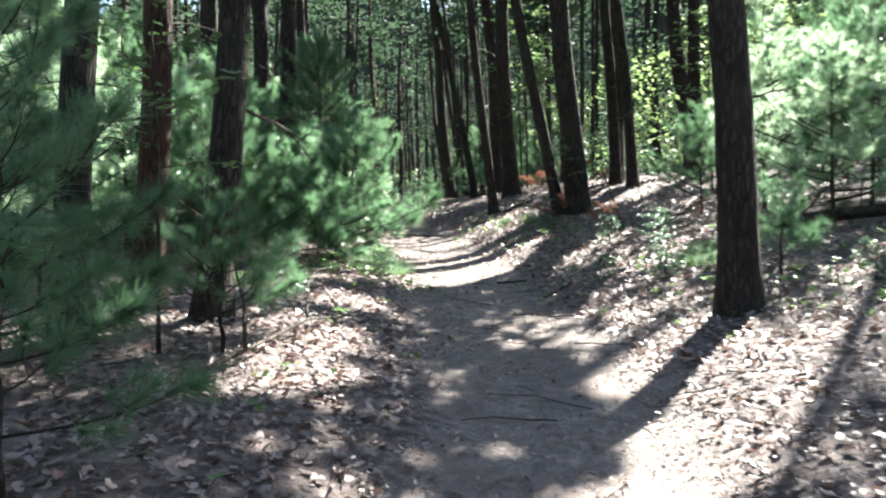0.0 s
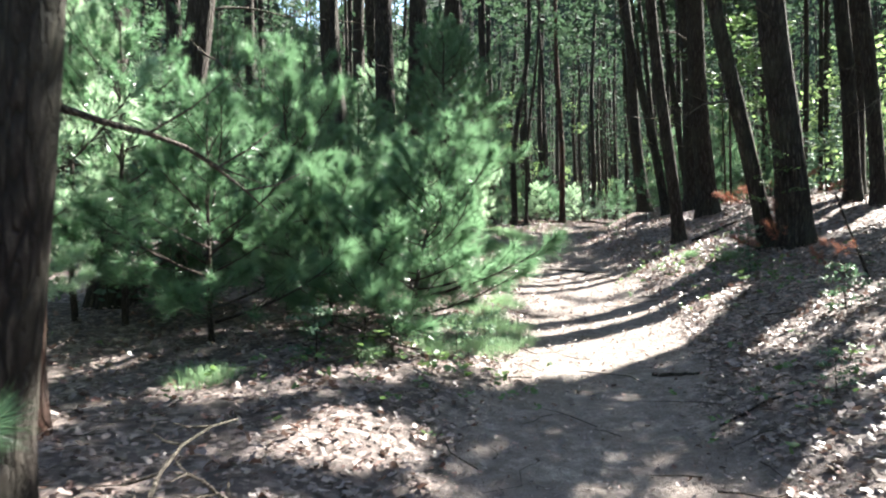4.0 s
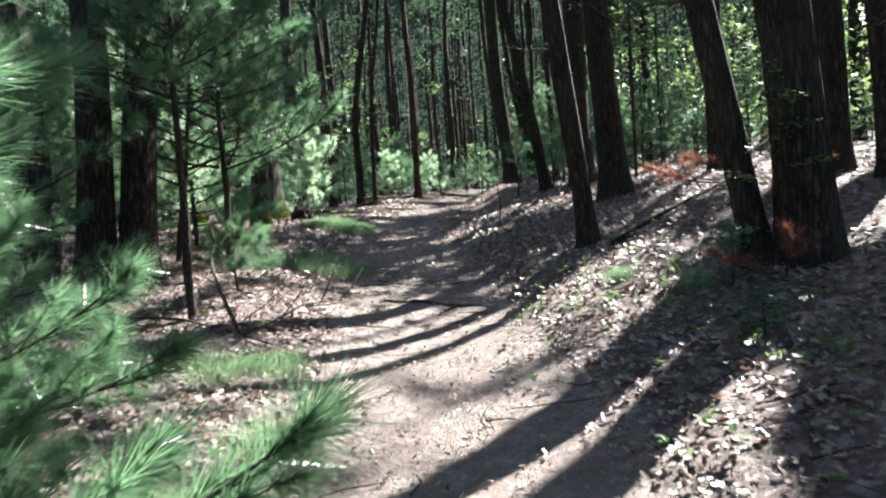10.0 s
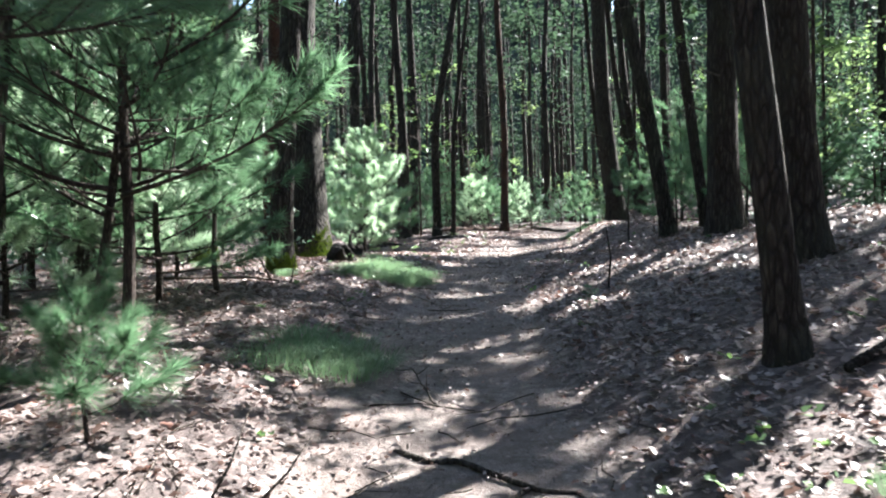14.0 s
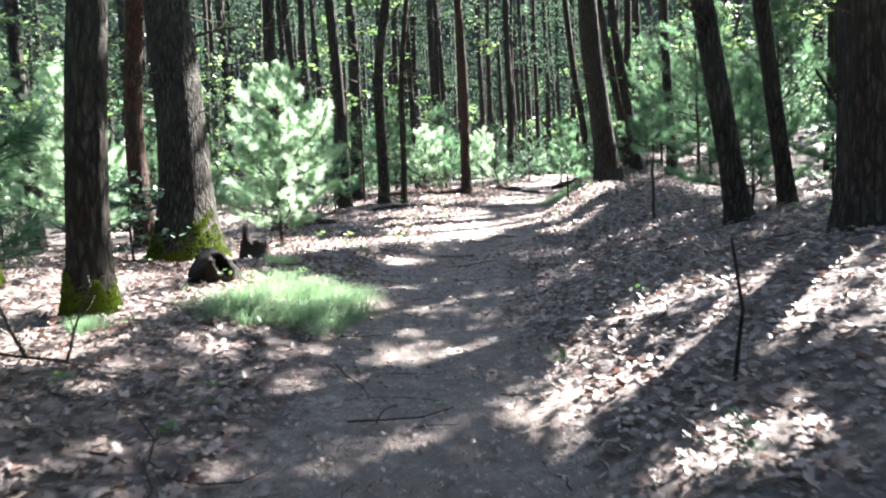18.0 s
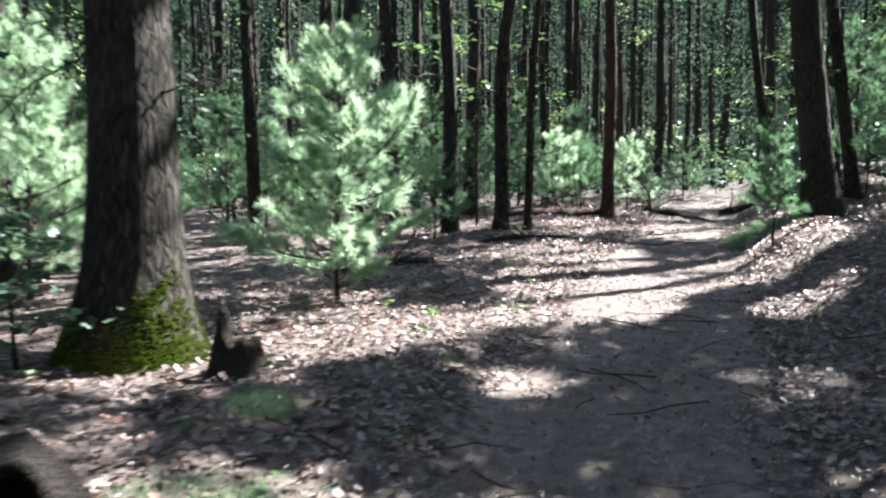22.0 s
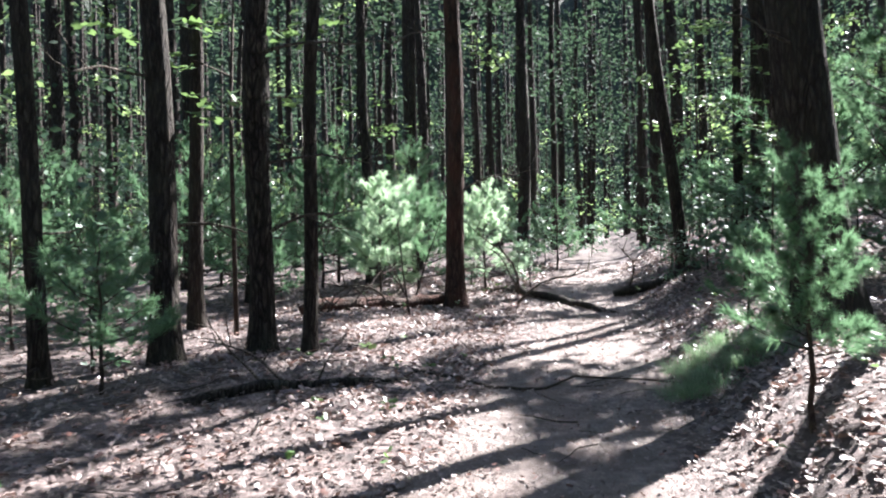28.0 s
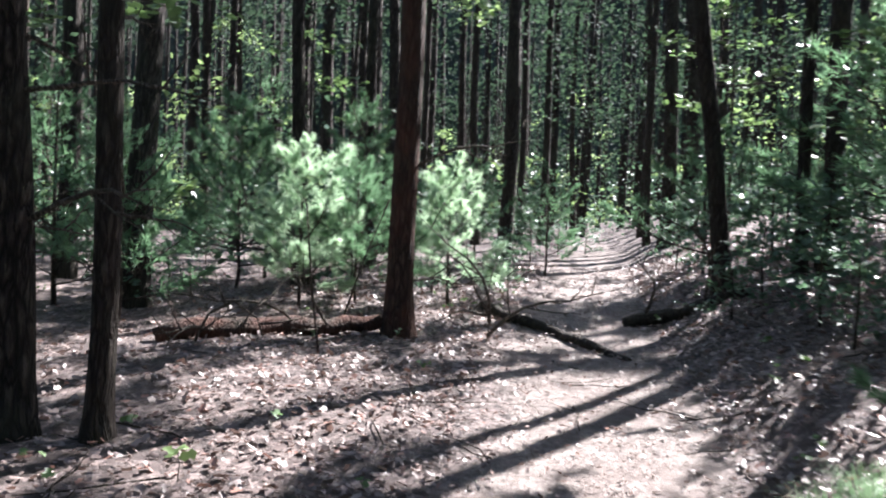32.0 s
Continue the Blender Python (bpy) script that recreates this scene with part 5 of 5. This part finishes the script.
MAPLE = "slender sapling with bright yellow-green leaves"
for k, (x, y, size) in enumerate(((-1.9, 1.9, 0.95), (-2.9, 3.4, 1.1), (-0.9, 20.2, 1.25), (2.7, 34.6, 1.95), (13.5, 40.0, 1.8),
                                  (6.6, 17.9, 1.8), (7.4, 20.5, 2.0), (9.2, 22.5, 2.2), (9.8, 12.6, 1.7), (12.2, 35.2, 1.5),
                                  (11.4, 41.0, 1.9), (12.6, 44.0, 1.6), (-2.2, 24.6, 1.4), (10.9, 27.5, 2.0), (9.6, 25.0, 2.1), (7.6, 10.4, 1.5), (-2.6, 30.0, 1.6), (8.5, 33.0, 0.95), (4.6, 41.5, 1.5), (4.66, 10.68, 0.55))):
    broadleaf(x, y, size, k, MAPLE)


for k, (x, y, size) in enumerate(((8.9, 34.6, 0.9), (9.4, 35.3, 1.1), (9.9, 36.2, 1.2), (10.5, 37.2, 1.3), (8.7, 35.7, 0.7), (9.3, 36.2, 0.9), (10.9, 36.0, 1.4), (8.5, 33.6, 0.8),
                                  (9.9, 38.4, 1.2), (10.8, 38.6, 1.4), (7.3, 39.6, 0.8), (7.9, 41.8, 0.9), (10.6, 41.2, 1.0), (9.0, 44.6, 1.0), (11.9, 44.2, 1.1), (10.4, 47.4, 1.1), (11.4, 48.4, 1.0), (9.4, 47.0, 1.2), (6.3, 39.4, 0.8), (11.6, 39.6, 1.4), (9.6, 33.2, 1.1))):
    broadleaf(x, y, size, k + 1, "leafy green shrub on the bank beside the trail", True)
for k, (x, y, size) in enumerate(((-0.2, 6.15, 0.4), (0.3, 6.55, 0.38), (0.55, 7.05, 0.35), (-0.75, 5.8, 0.45), (3.75, 7.0, 0.45), (3.9, 5.9, 0.5), (4.3, 6.6, 0.5), (4.35, 10.9, 0.5), (4.0, 9.9, 0.35), (3.75, 16.6, 0.22), (2.9, 4.0, 0.4), (3.3, 3.5, 0.45), (3.2, 4.6, 0.4), (2.7, 5.0, 0.3), (3.6, 1.9, 0.4))):
    broadleaf(x, y, size, k + 2, "low leafy plant in the litter beside the trail", True)


def undergrowth():
    rng = random.Random(44)
    made = 0
    while made < 140:
        y = rng.uniform(8, 56)
        d = rng.uniform(-13, 15)
        if -2.6 < d < (2.6 if y > 33 else 4.2) or (y < 22 and -4 < d < 5.5) or (28 < y < 38 and -4.2 < d < 0):
            continue
        x = float(along(y, 1)) + d
        broadleaf(x, y, rng.uniform(0.8, 1.7), made, "leafy green shrub in the undergrowth", True)
        made += 1


undergrowth()


def rusty(x, y, up, size, turn, tip, seed):
    limb, needles = RUST[seed % 5]
    t = thing("dead_pine_branch", pose(x, y, gz(x, y) + up, 0, tip, turn) @ Matrix.Diagonal((size, size, size, 1)), "dead pine branch with rust-brown needles", "branch", "dead pine branches")
    part("limb", limb, t)
    part("needles", needles, t)


RUST = limb_set(NEEDLE_RUST, 0.006, 26)
for k, (x, y, up, size, turn, tip) in enumerate(((4.7, 10.25, 0.1, 0.7, 200, -30), (4.5, 10.4, 0.05, 0.6, 150, -20), (5.0, 11.3, 0.1, 0.6, 230, -40), (4.2, 7.7, 0.1, 0.5, 120, -25),
                                                 (4.45, 7.9, 0.25, 0.5, 200, -10), (5.35, 12.9, 0.3, 0.9, 170, -10), (5.9, 13.3, 0.25, 0.9, 190, -5), (5.6, 13.0, 0.5, 0.8, 10, -15),
                                                 (3.95, 5.0, 0.2, 0.4, 60, -50), (6.1, 12.7, 0.3, 0.7, 40, -10))):
    rusty(x, y, up, size, turn, tip, k)


def seedling(x, y, size, seed):
    """A single seedling: a thin stalk with a few broad leaves at its top."""
    rng = np.random.default_rng(seed)
    t = thing("seedling", pose(x, y, gz(x, y)), "single bright green seedling in the leaf litter", "seedling", "seedlings")
    v, f = tube([(0, 0, -0.03), (0.01, 0, size * 0.6), (0, 0.01, size)], [0.003, 0.0025, 0.002], 5)
    part("stalk", mesh_of("stalk", v, f, TWIG), t)
    for k in range(5):
        place = np.array([[math.cos(k * 1.26) * size * 0.32, math.sin(k * 1.26) * size * 0.32, size * rng.uniform(0.8, 1.05)]])
        part("leaf", leaf_mesh("leaf", leaf_array(rng, place, np.array([size * 0.62]), 0.3), LEAF_BRIGHT), t)


for k, (x, y, size) in enumerate(((1.57, 22.7, 0.16), (4.15, 32.4, 0.15), (1.9, 25.1, 0.14), (-0.3, 6.0, 0.2), (2.9, 3.2, 0.13), (3.4, 2.6, 0.14), (0.2, 20.4, 0.15), (2.3, 24.6, 0.13), (3.1, 27.2, 0.12), (-0.6, 2.9, 0.15))):
    seedling(x, y, size, 300 + k)


def seedlings():
    """Small green leaves of seedlings, here and there in the litter."""
    rng = np.random.default_rng(61)
    n = 260
    y = rng.uniform(-2, 40, n)
    d = rng.normal(0, 2.6, n)
    d = np.where(np.abs(d) < 0.8, d + np.sign(d) * 1.0, d)
    patches = [(rng.normal(cx, 0.5, 70), rng.normal(cy, ry, 70)) for cx, cy, ry in ((4.0, 9.6, 0.9), (3.7, 11.4, 0.8), (3.2, 4.2, 0.9), (3.4, 1.6, 0.8), (-0.2, 5.9, 0.4))]
    c = np.stack([np.concatenate([along(y, 1) + d] + [q[0] for q in patches]), np.concatenate([y] + [q[1] for q in patches]), np.zeros(n + 350)], 1)
    n = len(c)
    c[:, 2] = ground_z(c[:, 0], c[:, 1]) + rng.uniform(0.04, 0.14, n)
    place = np.repeat(c, 4, 0) + rng.normal(0, 0.03, (n * 4, 3)) * (1, 1, 0.4)
    me = leaf_mesh("seedlings", leaf_array(rng, place, rng.uniform(0.03, 0.075, n * 4), 0.4), LEAF)
    tagged(new("seedlings", me), "small bright green seedlings in the leaf litter", "seedlings", kind="stuff")


seedlings()
